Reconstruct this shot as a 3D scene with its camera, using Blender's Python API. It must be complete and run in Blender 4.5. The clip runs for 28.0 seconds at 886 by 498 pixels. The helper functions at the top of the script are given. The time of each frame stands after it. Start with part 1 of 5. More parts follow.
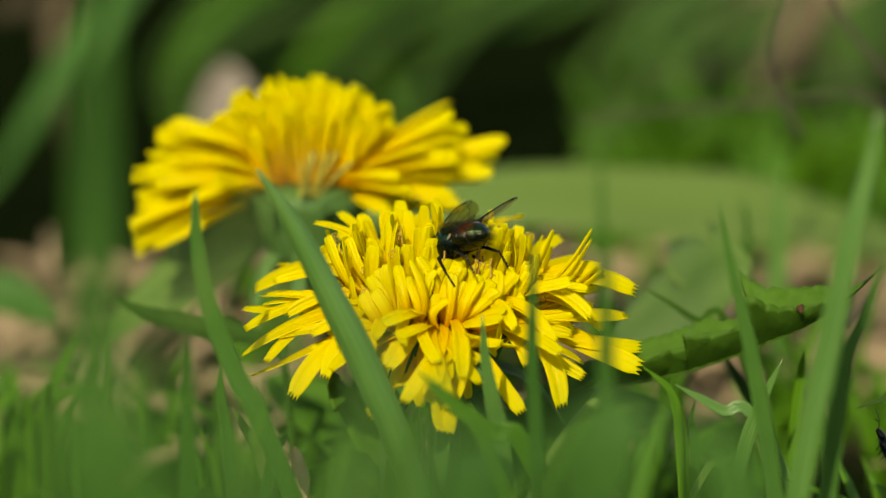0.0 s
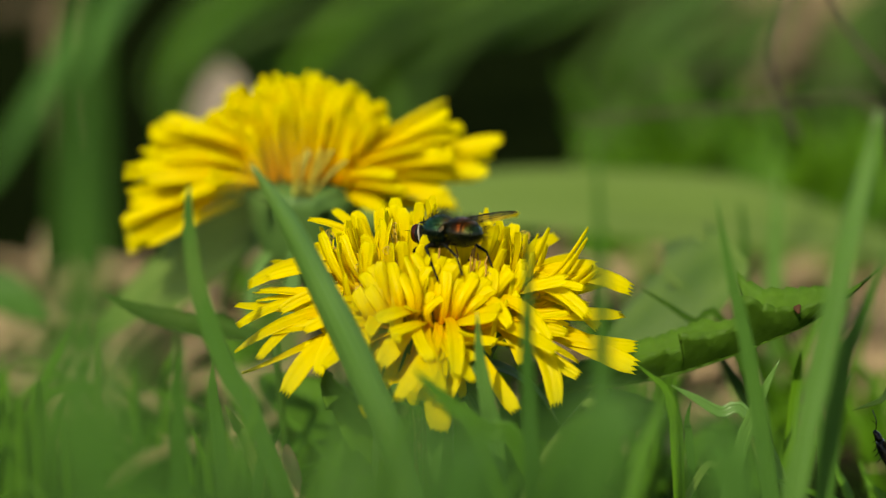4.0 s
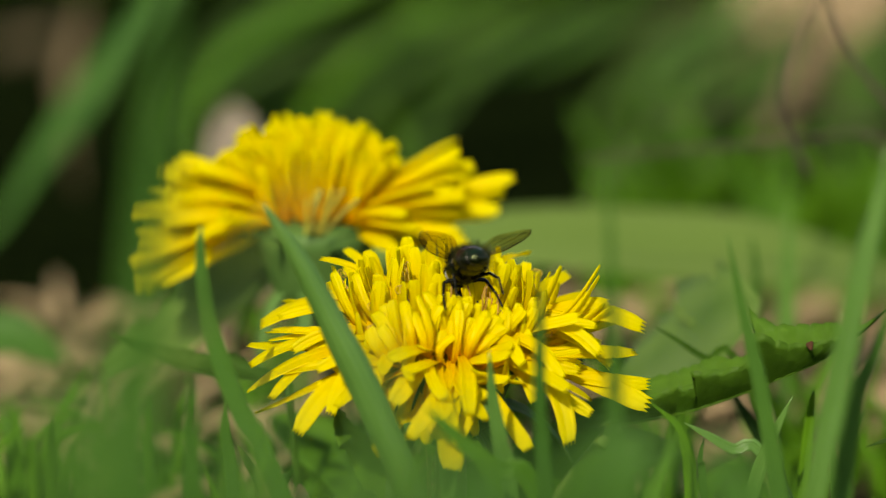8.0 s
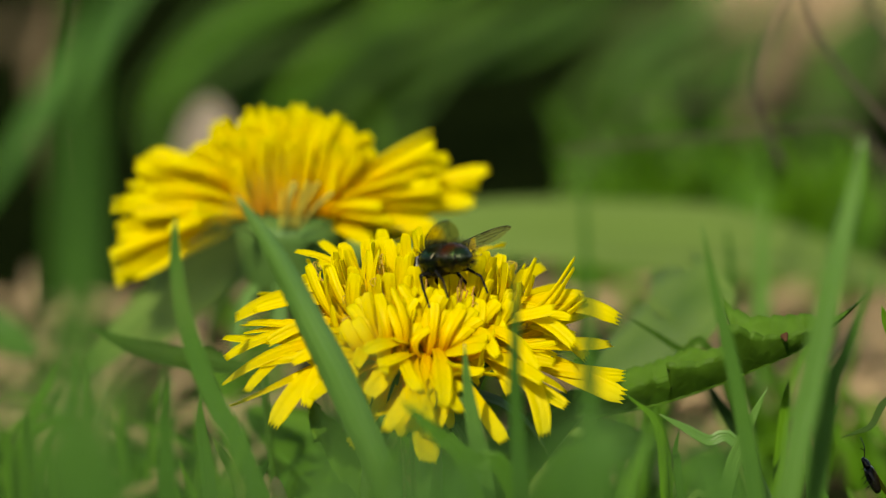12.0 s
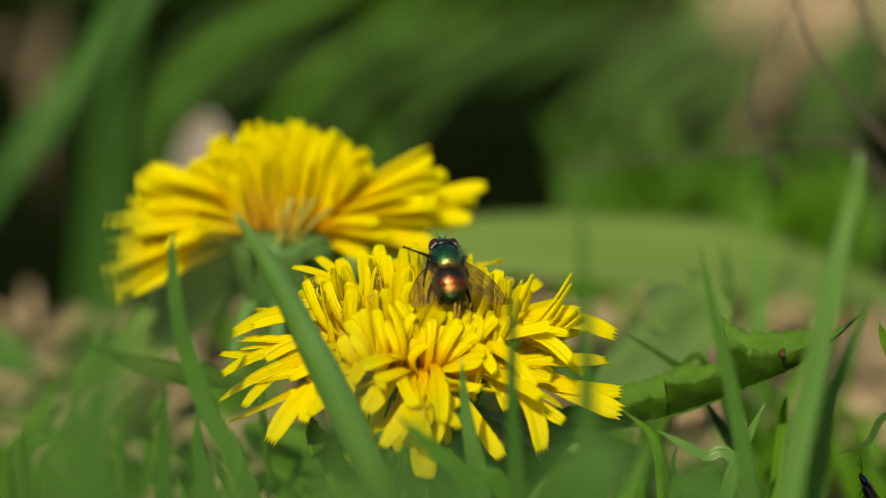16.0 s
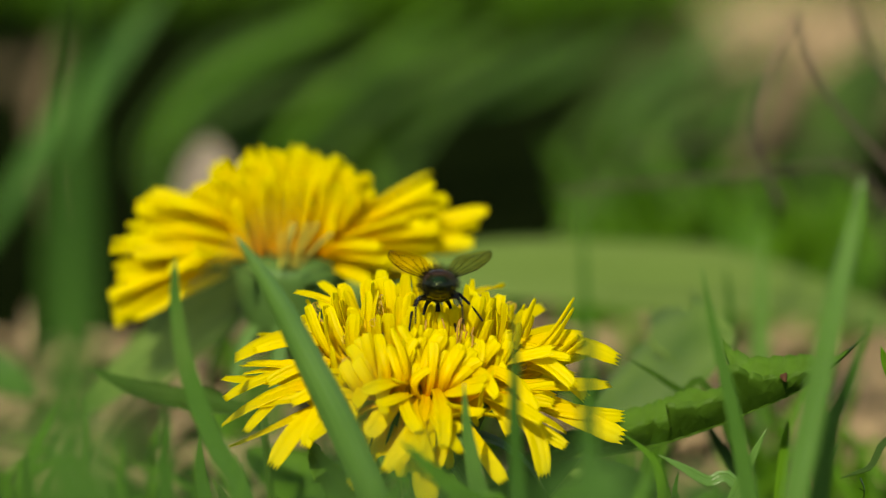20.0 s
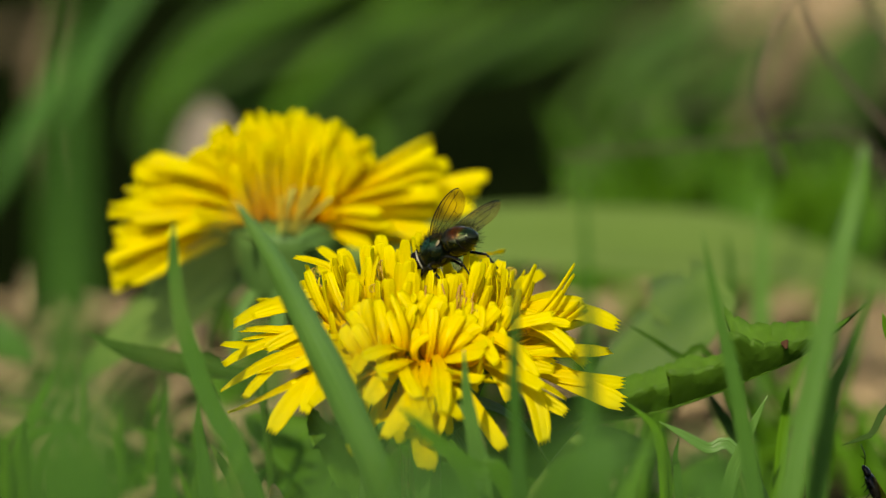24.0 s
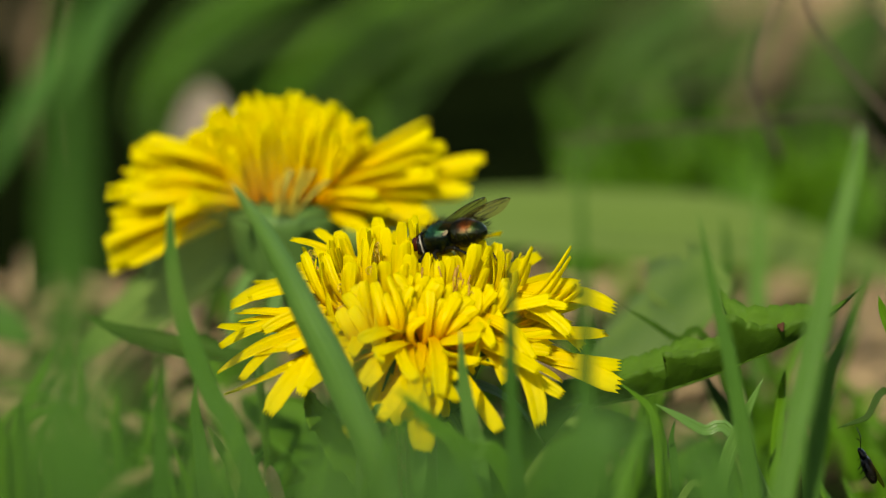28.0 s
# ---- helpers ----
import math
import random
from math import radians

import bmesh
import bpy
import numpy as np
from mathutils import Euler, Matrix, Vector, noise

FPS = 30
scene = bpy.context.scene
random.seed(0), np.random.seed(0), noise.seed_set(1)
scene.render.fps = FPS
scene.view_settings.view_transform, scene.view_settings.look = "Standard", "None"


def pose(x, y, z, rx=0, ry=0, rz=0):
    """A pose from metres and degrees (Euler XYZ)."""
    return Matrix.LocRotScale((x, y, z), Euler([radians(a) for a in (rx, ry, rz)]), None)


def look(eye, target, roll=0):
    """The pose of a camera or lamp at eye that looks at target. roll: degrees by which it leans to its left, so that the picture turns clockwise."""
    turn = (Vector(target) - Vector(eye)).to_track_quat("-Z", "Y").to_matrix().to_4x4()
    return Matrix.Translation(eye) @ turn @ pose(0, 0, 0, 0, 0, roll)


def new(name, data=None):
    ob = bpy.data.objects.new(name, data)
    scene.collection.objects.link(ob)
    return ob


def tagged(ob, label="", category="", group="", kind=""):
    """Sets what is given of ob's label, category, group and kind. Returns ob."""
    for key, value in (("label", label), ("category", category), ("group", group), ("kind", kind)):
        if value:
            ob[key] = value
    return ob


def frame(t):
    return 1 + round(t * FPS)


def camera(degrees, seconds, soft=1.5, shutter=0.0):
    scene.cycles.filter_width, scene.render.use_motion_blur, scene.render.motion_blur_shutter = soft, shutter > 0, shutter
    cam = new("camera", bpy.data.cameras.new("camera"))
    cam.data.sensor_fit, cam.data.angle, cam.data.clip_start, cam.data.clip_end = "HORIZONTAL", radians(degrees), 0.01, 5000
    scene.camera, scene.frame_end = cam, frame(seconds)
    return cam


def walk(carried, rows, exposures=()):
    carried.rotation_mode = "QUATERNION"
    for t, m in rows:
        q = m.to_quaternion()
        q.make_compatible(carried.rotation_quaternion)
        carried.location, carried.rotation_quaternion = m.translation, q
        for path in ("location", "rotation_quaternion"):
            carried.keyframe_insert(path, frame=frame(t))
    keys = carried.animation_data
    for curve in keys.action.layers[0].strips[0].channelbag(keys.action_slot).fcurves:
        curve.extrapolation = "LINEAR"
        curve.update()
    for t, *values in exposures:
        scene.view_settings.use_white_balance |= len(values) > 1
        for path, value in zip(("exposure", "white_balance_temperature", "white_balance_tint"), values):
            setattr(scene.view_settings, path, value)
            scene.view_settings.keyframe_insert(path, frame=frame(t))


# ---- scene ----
MM = 0.001

# ---- camera ----
cam = camera(20, 28.0, soft=1.2)
cam.data.dof.use_dof = True
cam.data.dof.focus_distance = 0.2868
cam.data.dof.aperture_fstop = 10.5
walk(cam, [
    (0, look((0.00000, -0.28500, 0.09500), (-0.00000, -0.00000, 0.04500), 0.00)),
    (0.5, look((0.00000, -0.28483, 0.09472), (0.00089, 0.00013, 0.04454), 0.14)),
    (1, look((0.00000, -0.28407, 0.09445), (0.00157, 0.00102, 0.04505), 0.43)),
    (1.5, look((0.00000, -0.28287, 0.09417), (0.00203, 0.00206, 0.04382), 0.45)),
    (2, look((0.00000, -0.28313, 0.09390), (0.00083, 0.00192, 0.04422), 0.41)),
    (2.5, look((0.00000, -0.28314, 0.09362), (-0.00011, 0.00199, 0.04440), 0.38)),
    (3, look((0.00000, -0.28311, 0.09335), (-0.00004, 0.00207, 0.04439), 0.40)),
    (3.5, look((0.00000, -0.28310, 0.09308), (0.00047, 0.00212, 0.04437), 0.45)),
    (5.5, look((0.00000, -0.28270, 0.09280), (0.00003, 0.00258, 0.04445), 0.26)),
    (6, look((0.00000, -0.28341, 0.09280), (-0.00090, 0.00214, 0.04609), 0.18)),
    (6.5, look((0.00000, -0.28323, 0.09280), (-0.00136, 0.00276, 0.04886), 0.14)),
    (7, look((0.00000, -0.28313, 0.09280), (-0.00120, 0.00306, 0.05019), 0.13)),
    (7.5, look((0.00000, -0.28365, 0.09280), (-0.00090, 0.00250, 0.04983), 0.05)),
    (8, look((0.00000, -0.28320, 0.09280), (-0.00079, 0.00277, 0.04874), 0.05)),
    (8.5, look((0.00000, -0.28301, 0.09280), (0.00013, 0.00280, 0.04764), 0.08)),
    (9, look((0.00000, -0.28364, 0.09280), (0.00121, 0.00215, 0.04756), 0.11)),
    (9.5, look((0.00000, -0.28309, 0.09280), (0.00180, 0.00269, 0.04754), 0.08)),
    (10, look((0.00000, -0.28318, 0.09280), (0.00181, 0.00263, 0.04772), 0.03)),
    (10.5, look((0.00000, -0.28341, 0.09280), (0.00166, 0.00232, 0.04720), 0.06)),
    (11, look((0.00000, -0.28353, 0.09280), (0.00193, 0.00225, 0.04758), 0.07)),
    (11.5, look((0.00000, -0.28313, 0.09280), (0.00206, 0.00269, 0.04779), -0.00)),
    (13.5, look((0.00000, -0.28328, 0.09280), (0.00239, 0.00267, 0.04862), 0.04)),
    (14, look((0.00000, -0.28350, 0.09280), (0.00268, 0.00257, 0.04945), 0.07)),
    (14.5, look((0.00000, -0.28307, 0.09280), (0.00298, 0.00305, 0.04980), -0.00)),
    (15, look((0.00000, -0.28336, 0.09280), (0.00253, 0.00277, 0.04985), -0.04)),
    (15.5, look((0.00000, -0.28323, 0.09280), (0.00230, 0.00289, 0.04975), -0.06)),
    (16, look((0.00000, -0.28313, 0.09280), (0.00242, 0.00298, 0.04966), -0.00)),
    (16.5, look((0.00000, -0.28346, 0.09280), (0.00266, 0.00277, 0.05053), 0.04)),
    (17, look((0.00000, -0.28325, 0.09280), (0.00286, 0.00304, 0.05096), 0.00)),
    (17.5, look((0.00000, -0.28327, 0.09280), (0.00279, 0.00302, 0.05096), 0.03)),
    (18, look((0.00000, -0.28330, 0.09280), (0.00287, 0.00301, 0.05108), 0.04)),
    (18.5, look((0.00000, -0.28316, 0.09280), (0.00279, 0.00306, 0.05044), -0.04)),
    (19, look((0.00000, -0.28344, 0.09280), (0.00267, 0.00278, 0.05040), -0.03)),
    (19.5, look((0.00000, -0.28317, 0.09280), (0.00259, 0.00321, 0.05149), -0.01)),
    (20, look((0.00000, -0.28350, 0.09280), (0.00217, 0.00303, 0.05253), -0.02)),
    (20.5, look((0.00000, -0.28317, 0.09280), (0.00170, 0.00334, 0.05242), -0.02)),
    (21, look((0.00000, -0.28326, 0.09280), (0.00131, 0.00306, 0.05104), -0.08)),
    (21.5, look((0.00000, -0.28288, 0.09280), (0.00189, 0.00336, 0.05053), 0.00)),
    (23.5, look((0.00000, -0.28249, 0.09280), (0.00239, 0.00358, 0.04943), 0.10)),
    (24, look((0.00000, -0.28212, 0.09280), (0.00218, 0.00380, 0.04841), 0.11)),
    (24.5, look((0.00000, -0.28254, 0.09280), (0.00275, 0.00340, 0.04864), 0.16)),
    (25, look((0.00000, -0.28233, 0.09280), (0.00247, 0.00358, 0.04835), 0.12)),
    (25.5, look((0.00000, -0.28215, 0.09280), (0.00219, 0.00374, 0.04820), 0.15)),
    (26, look((0.00000, -0.28199, 0.09280), (0.00161, 0.00371, 0.04704), 0.06)),
    (26.5, look((0.00000, -0.28201, 0.09280), (0.00194, 0.00356, 0.04624), 0.19)),
    (27, look((0.00000, -0.28234, 0.09280), (0.00264, 0.00311, 0.04553), 0.19)),
    (27.5, look((0.00000, -0.28229, 0.09280), (0.00277, 0.00322, 0.04591), 0.21)),
    (28, look((0.00000, -0.28232, 0.09280), (0.00257, 0.00328, 0.04643), 0.20)),
], exposures=[(0, 0.48, 7450, 5), (28, 0.48, 7450, 5)])

# ---- light ----
SUN_WAY = Vector((-0.21, -0.79, 0.60)).normalized()
world = bpy.data.worlds.new("sky")
scene.world = world
world.use_nodes = True
wn = world.node_tree
sky = wn.nodes.new("ShaderNodeTexSky")
sky.sky_type = "NISHITA"
sky.sun_disc = False
sky.sun_elevation = math.asin(SUN_WAY.z)
sky.sun_rotation = math.atan2(SUN_WAY.x, SUN_WAY.y)
wn.links.new(sky.outputs[0], wn.nodes["Background"].inputs[0])
wn.nodes["Background"].inputs[1].default_value = 0.125
lamp = bpy.data.lights.new("sun", "SUN")
lamp.energy, lamp.angle, lamp.color = 4.1, radians(0.55), (1.0, 0.94, 0.75)
sun = new("sun", lamp)
sun.matrix_world = look(SUN_WAY * 3, (0, 0, 0))


# ---- materials ----
# dry bare patches of the soil: x, y and half sizes in metres
DRY_PATCHES = [(-0.076, 0.160, 0.034, 0.055), (0.10, 0.17, 0.055, 0.11), (0.26, 1.10, 0.145, 0.5), (0.05, 0.105, 0.035, 0.03), (-0.22, 1.05, 0.018, 0.12)]

class Nodes:
    """A short way to write node materials."""

    def __init__(self, name):
        self.m = bpy.data.materials.new(name)
        self.m.use_nodes = True
        self.t = self.m.node_tree
        self.p = self.t.nodes["Principled BSDF"]
        self.out = self.t.nodes["Material Output"]

    def add(self, kind, **props):
        n = self.t.nodes.new("ShaderNode" + kind)
        for k, v in props.items():
            if k == "operation":
                n.operation = v
            elif k == "data_type":
                n.data_type = v
            elif k == "blend_type":
                n.blend_type = v
        return n

    def link(self, a, b):
        self.t.links.new(a, b)

    def value(self, socket, v):
        if hasattr(v, "links"):
            self.link(v, socket)
        else:
            socket.default_value = v

    def coord(self, which="Object"):
        return self.add("TexCoord").outputs[which]

    def stretch(self, vec, scale):
        n = self.add("Mapping")
        self.link(vec, n.inputs["Vector"])
        n.inputs["Scale"].default_value = scale
        return n.outputs[0]

    def noise(self, vec, scale, detail=4, rough=0.55):
        n = self.add("TexNoise")
        if vec is not None:
            self.link(vec, n.inputs["Vector"])
        n.inputs["Scale"].default_value, n.inputs["Detail"].default_value = scale, detail
        n.inputs["Roughness"].default_value = rough
        return n.outputs[0]

    def ramp(self, fac, stops):
        n = self.add("ValToRGB")
        el = n.color_ramp.elements
        while len(el) < len(stops):
            el.new(0.5)
        for e, (pos, col) in zip(el, stops):
            e.position, e.color = pos, (*col, 1)
        self.value(n.inputs[0], fac)
        return n.outputs[0]

    def math(self, op, a, b=0.0):
        n = self.add("Math", operation=op)
        self.value(n.inputs[0], a)
        self.value(n.inputs[1], b)
        return n.outputs[0]

    def mix(self, fac, a, b, blend="MIX"):
        n = self.add("Mix", data_type="RGBA", blend_type=blend)
        self.value(n.inputs[0], fac)
        for s, v in ((n.inputs[6], a), (n.inputs[7], b)):
            self.value(s, (*v, 1) if isinstance(v, tuple) else v)
        return n.outputs[2]

    def bump(self, height, strength, distance):
        n = self.add("Bump")
        n.inputs["Strength"].default_value, n.inputs["Distance"].default_value = strength, distance
        self.link(height, n.inputs["Height"])
        self.link(n.outputs[0], self.p.inputs["Normal"])
        return n.outputs[0]

    def set(self, **kw):
        for k, v in kw.items():
            s = self.p.inputs[k.replace("_", " ")]
            self.value(s, (*v, 1) if isinstance(v, tuple) else v)
        return self

    def through_light(self, colour, share):
        """Lets some light pass, as a leaf or petal does."""
        tr = self.add("BsdfTranslucent")
        self.value(tr.inputs[0], colour if hasattr(colour, "links") else (*colour, 1))
        mx = self.add("MixShader")
        mx.inputs[0].default_value = share
        self.link(self.p.outputs[0], mx.inputs[1])
        self.link(tr.outputs[0], mx.inputs[2])
        self.link(mx.outputs[0], self.out.inputs[0])
        return self


def blade_material(name, dark, light, share=0.3, rough=0.45, veins=26.0, blotch=90.0, relief=0.0):
    n = Nodes(name)
    uv, ob = n.coord("UV"), n.coord("Object")
    sep = n.add("SeparateXYZ")
    n.link(uv, sep.inputs[0])
    ribs = n.math("SINE", n.math("MULTIPLY", sep.outputs[1], veins))
    rand = n.add("ObjectInfo").outputs["Random"]
    big = n.noise(ob, blotch, 3)
    fine = n.noise(n.stretch(uv, (6, 60, 1)), 8, 3)
    f = n.math("ADD", n.math("MULTIPLY", big, 0.5), n.math("MULTIPLY", rand, 0.35))
    f = n.math("ADD", f, n.math("MULTIPLY", fine, 0.25))
    f = n.math("ADD", f, n.math("MULTIPLY", ribs, 0.06))
    col = n.ramp(f, [(0.22, dark), (0.8, light)])
    n.set(Base_Color=col, Roughness=rough)
    n.p.inputs["Specular IOR Level"].default_value = 0.16
    height = n.math("ADD", ribs, n.math("MULTIPLY", fine, 0.6))
    if relief:
        height = n.math("ADD", height, n.math("MULTIPLY", n.noise(ob, 650, 3, 0.6), relief))
    n.bump(height, 0.25 if not relief else 0.6, 0.0002)
    warm = n.mix(1.0, col, (1.35, 1.25, 0.5), "MULTIPLY")
    n.through_light(warm, share)
    return n.m


def petal_material():
    n = Nodes("dandelion_petal")
    uv = n.coord("UV")
    sep = n.add("SeparateXYZ")
    n.link(uv, sep.inputs[0])
    rand = n.add("ObjectInfo").outputs["Random"]
    streak = n.noise(n.stretch(uv, (2.5, 22, 1)), 4, 3)
    along = n.math("ADD", sep.outputs[0], n.math("MULTIPLY", n.math("SUBTRACT", streak, 0.5), 0.35))
    col = n.ramp(along, [(0.0, (0.86, 0.37, 0.002)), (0.32, (0.86, 0.575, 0.003)), (0.64, (0.85, 0.715, 0.004)), (1.0, (0.83, 0.77, 0.006))])
    col = n.mix(n.math("MULTIPLY", rand, 0.4), col, (0.85, 0.72, 0.008))
    groove = n.math("SINE", n.math("MULTIPLY", sep.outputs[1], 19.0))
    n.set(Base_Color=col, Roughness=0.48)
    n.p.inputs["Specular IOR Level"].default_value = 0.22
    n.bump(n.math("ADD", groove, streak), 0.35, 0.00018)
    n.through_light(n.mix(1.0, col, (1.0, 0.98, 0.4), "MULTIPLY"), 0.64)
    return n.m


def plain_material(name, a, b, scale, rough=0.6, metal=0.0, bump=0.3, dist=0.0003, share=0.0):
    n = Nodes(name)
    ob = n.coord("Object")
    big, fine = n.noise(ob, scale, 4), n.noise(ob, scale * 9, 3)
    f = n.math("ADD", n.math("MULTIPLY", big, 0.7), n.math("MULTIPLY", fine, 0.3))
    col = n.ramp(f, [(0.3, a), (0.7, b)])
    n.set(Base_Color=col, Roughness=rough, Metallic=metal)
    n.bump(fine, bump, dist)
    if share:
        n.through_light(col, share)
    return n.m


def soil_material():
    """Soil painted near-black for deep shade, with paler dry patches of crumbly earth."""
    n = Nodes("garden_soil")
    ob = n.coord("Object")
    big, mid, fine = n.noise(ob, 11, 3), n.noise(ob, 60, 5, 0.65), n.noise(ob, 420, 4, 0.7)
    dry = None
    for x, y, rx, ry in DRY_PATCHES:
        mp = n.add("Mapping")
        n.link(ob, mp.inputs["Vector"])
        mp.inputs["Location"].default_value = (-x / rx, -y / ry, 0)
        mp.inputs["Scale"].default_value = (1 / rx, 1 / ry, 0)
        ln = n.add("VectorMath", operation="LENGTH")
        n.link(mp.outputs[0], ln.inputs[0])
        k = n.math("SUBTRACT", 1.25, ln.outputs["Value"])
        dry = k if dry is None else n.math("MAXIMUM", dry, k)
    f = n.math("ADD", n.math("MULTIPLY", dry, 0.9), n.math("MULTIPLY", n.math("SUBTRACT", big, 0.5), 1.2))
    f = n.math("MINIMUM", n.math("MAXIMUM", f, 0.0), 1.0)
    # near-black base colour stands in for deep shade between the plants
    shaded_soil = n.ramp(mid, [(0.35, (0.0025, 0.0045, 0.0012)), (0.65, (0.008, 0.013, 0.0035))])
    earth = n.ramp(mid, [(0.35, (0.080, 0.060, 0.035)), (0.65, (0.205, 0.155, 0.094))])
    n.set(Base_Color=n.mix(f, shaded_soil, earth), Roughness=0.95)
    n.p.inputs["Specular IOR Level"].default_value = 0.0
    n.bump(n.math("ADD", mid, fine), 0.8, 0.004)
    return n.m


def shell_material(name, stops, rough, axis_scale, offset, flank, waist):
    """Glossy insect cuticle whose metallic hue shifts along the body."""
    n = Nodes(name)
    ob = n.coord("Object")
    sep = n.add("SeparateXYZ")
    n.link(ob, sep.inputs[0])
    fine = n.noise(ob, 8000, 3, 0.7)
    soft = n.noise(ob, 700, 2)
    f = n.math("ADD", n.math("MULTIPLY", sep.outputs[0], axis_scale), offset)
    f = n.math("ADD", f, n.math("MULTIPLY", n.math("SUBTRACT", soft, 0.5), 0.3))
    f = n.math("ADD", f, n.math("MULTIPLY", n.math("SUBTRACT", fine, 0.5), 0.35))
    back = n.math("MINIMUM", n.math("MAXIMUM", n.math("MULTIPLY", n.math("SUBTRACT", sep.outputs[2], waist), 1000.0), 0.0), 1.0)
    n.set(Base_Color=n.mix(back, flank, n.ramp(f, stops)), Roughness=rough, Metallic=0.85)
    n.bump(fine, 0.8, 0.00006)
    n.p.inputs["Coat Weight"].default_value = 0.3
    n.p.inputs["Coat Roughness"].default_value = 0.07
    return n.m


def wing_material():
    n = Nodes("wing_membrane")
    ob = n.coord("Object")
    tint = n.ramp(n.noise(ob, 500, 2), [(0.3, (0.54, 0.45, 0.27)), (0.7, (0.74, 0.66, 0.45))])
    tr = n.add("BsdfTransparent")
    n.link(tint, tr.inputs[0])
    n.set(Base_Color=(0.20, 0.14, 0.07), Roughness=0.22)
    n.p.inputs["Specular IOR Level"].default_value = 0.7
    n.bump(n.noise(ob, 900, 2), 0.5, 0.0001)
    mx = n.add("MixShader")
    mx.inputs[0].default_value = 0.11
    n.link(tr.outputs[0], mx.inputs[1])
    n.link(n.p.outputs[0], mx.inputs[2])
    n.link(mx.outputs[0], n.out.inputs[0])
    return n.m


PETAL = petal_material()
GREY_PETAL = blade_material("striped_floret_underside", (0.22, 0.20, 0.05), (0.52, 0.43, 0.05), 0.35, 0.5, 12.0)
STIGMA = plain_material("stigma", (0.30, 0.19, 0.012), (0.52, 0.35, 0.02), 900, 0.6)
ANTHER = plain_material("anther_tube", (0.16, 0.075, 0.004), (0.38, 0.205, 0.008), 700, 0.6)
BRACT = blade_material("green_bract", (0.035, 0.085, 0.018), (0.10, 0.19, 0.05), 0.15, 0.5)
STEM = plain_material("flower_stem", (0.06, 0.09, 0.03), (0.11, 0.08, 0.04), 160, 0.45, share=0.1)
GRASS = blade_material("grass_green", (0.028, 0.095, 0.004), (0.095, 0.225, 0.012), 0.32, 0.45)
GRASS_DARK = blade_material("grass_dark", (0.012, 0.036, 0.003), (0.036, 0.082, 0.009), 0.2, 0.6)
GRASS_COOL = blade_material("grass_cool_green", (0.020, 0.072, 0.010), (0.068, 0.165, 0.026), 0.28, 0.45)
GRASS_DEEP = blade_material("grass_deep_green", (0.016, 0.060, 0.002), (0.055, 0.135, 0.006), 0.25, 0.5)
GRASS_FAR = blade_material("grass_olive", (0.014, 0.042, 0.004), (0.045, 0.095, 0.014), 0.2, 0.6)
GRASS_BLUE = blade_material("grass_bluish", (0.056, 0.145, 0.022), (0.125, 0.250, 0.055), 0.28, 0.34)
LEAF = blade_material("dandelion_leaf_green", (0.028, 0.09, 0.005), (0.10, 0.215, 0.018), 0.30, 0.45, 9.0, 160.0, 4.0)
# LEAF at lower brightness: shade put into the colour of shaded leaves
LEAF_DIMMED = blade_material("dandelion_leaf_dimmed", (0.020, 0.062, 0.005), (0.072, 0.16, 0.014), 0.22, 0.42, 9.0, 420.0, 2.5)
LEAF_DULL = blade_material("leaf_grey_green", (0.06, 0.12, 0.02), (0.16, 0.24, 0.06), 0.24, 0.5, 12.0)
LEAF_PALE = blade_material("leaf_pale_green", (0.090, 0.150, 0.028), (0.145, 0.210, 0.056), 0.25, 0.55, 8.0, 14.0)
DRY = plain_material("dry_leaf", (0.30, 0.19, 0.11), (0.52, 0.38, 0.26), 60, 0.8, share=0.15)
DRY_GRASS = blade_material("dry_grass", (0.22, 0.16, 0.09), (0.45, 0.34, 0.22), 0.2, 0.7)
BROWN_LEAF = plain_material("brown_leaf", (0.085, 0.061, 0.032), (0.17, 0.125, 0.072), 45, 0.8, share=0.1)
TWIG = plain_material("dark_twig", (0.02, 0.013, 0.008), (0.05, 0.034, 0.02), 300, 0.8)
PALE_DRY = plain_material("pale_dry_leaf", (0.20, 0.165, 0.13), (0.30, 0.25, 0.21), 70, 0.8, share=0.1)
SPOT = plain_material("leaf_spot", (0.03, 0.014, 0.008), (0.075, 0.035, 0.02), 900, 0.8)
SPOT.node_tree.nodes["Principled BSDF"].inputs["Specular IOR Level"].default_value = 0.05
GRASS_BLUE.node_tree.nodes["Principled BSDF"].inputs["Specular IOR Level"].default_value = 0.6
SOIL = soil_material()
# shell green and copper; front stops darkened to paint shade under folded wings
ABDOMEN = shell_material("abdomen_shell", [(0.0, (0.010, 0.06, 0.012)), (0.10, (0.018, 0.11, 0.022)), (0.18, (0.05, 0.10, 0.014)), (0.28, (0.24, 0.085, 0.010)), (0.40, (0.26, 0.055, 0.008)), (0.52, (0.07, 0.03, 0.010)), (0.66, (0.018, 0.022, 0.008)), (1.0, (0.008, 0.02, 0.008))], 0.20, 217.0, 1.0, (0.016, 0.022, 0.006), -0.0001)
THORAX = shell_material("thorax_shell", [(0.0, (0.20, 0.11, 0.02)), (0.22, (0.035, 0.115, 0.03)), (0.55, (0.014, 0.12, 0.055)), (1.0, (0.012, 0.085, 0.05))], 0.25, 285.0, 0.17, (0.005, 0.014, 0.008), 0.0003)
EYE = plain_material("compound_eye", (0.012, 0.0022, 0.001), (0.036, 0.006, 0.002), 800, 0.20, bump=0.1, dist=0.00002)
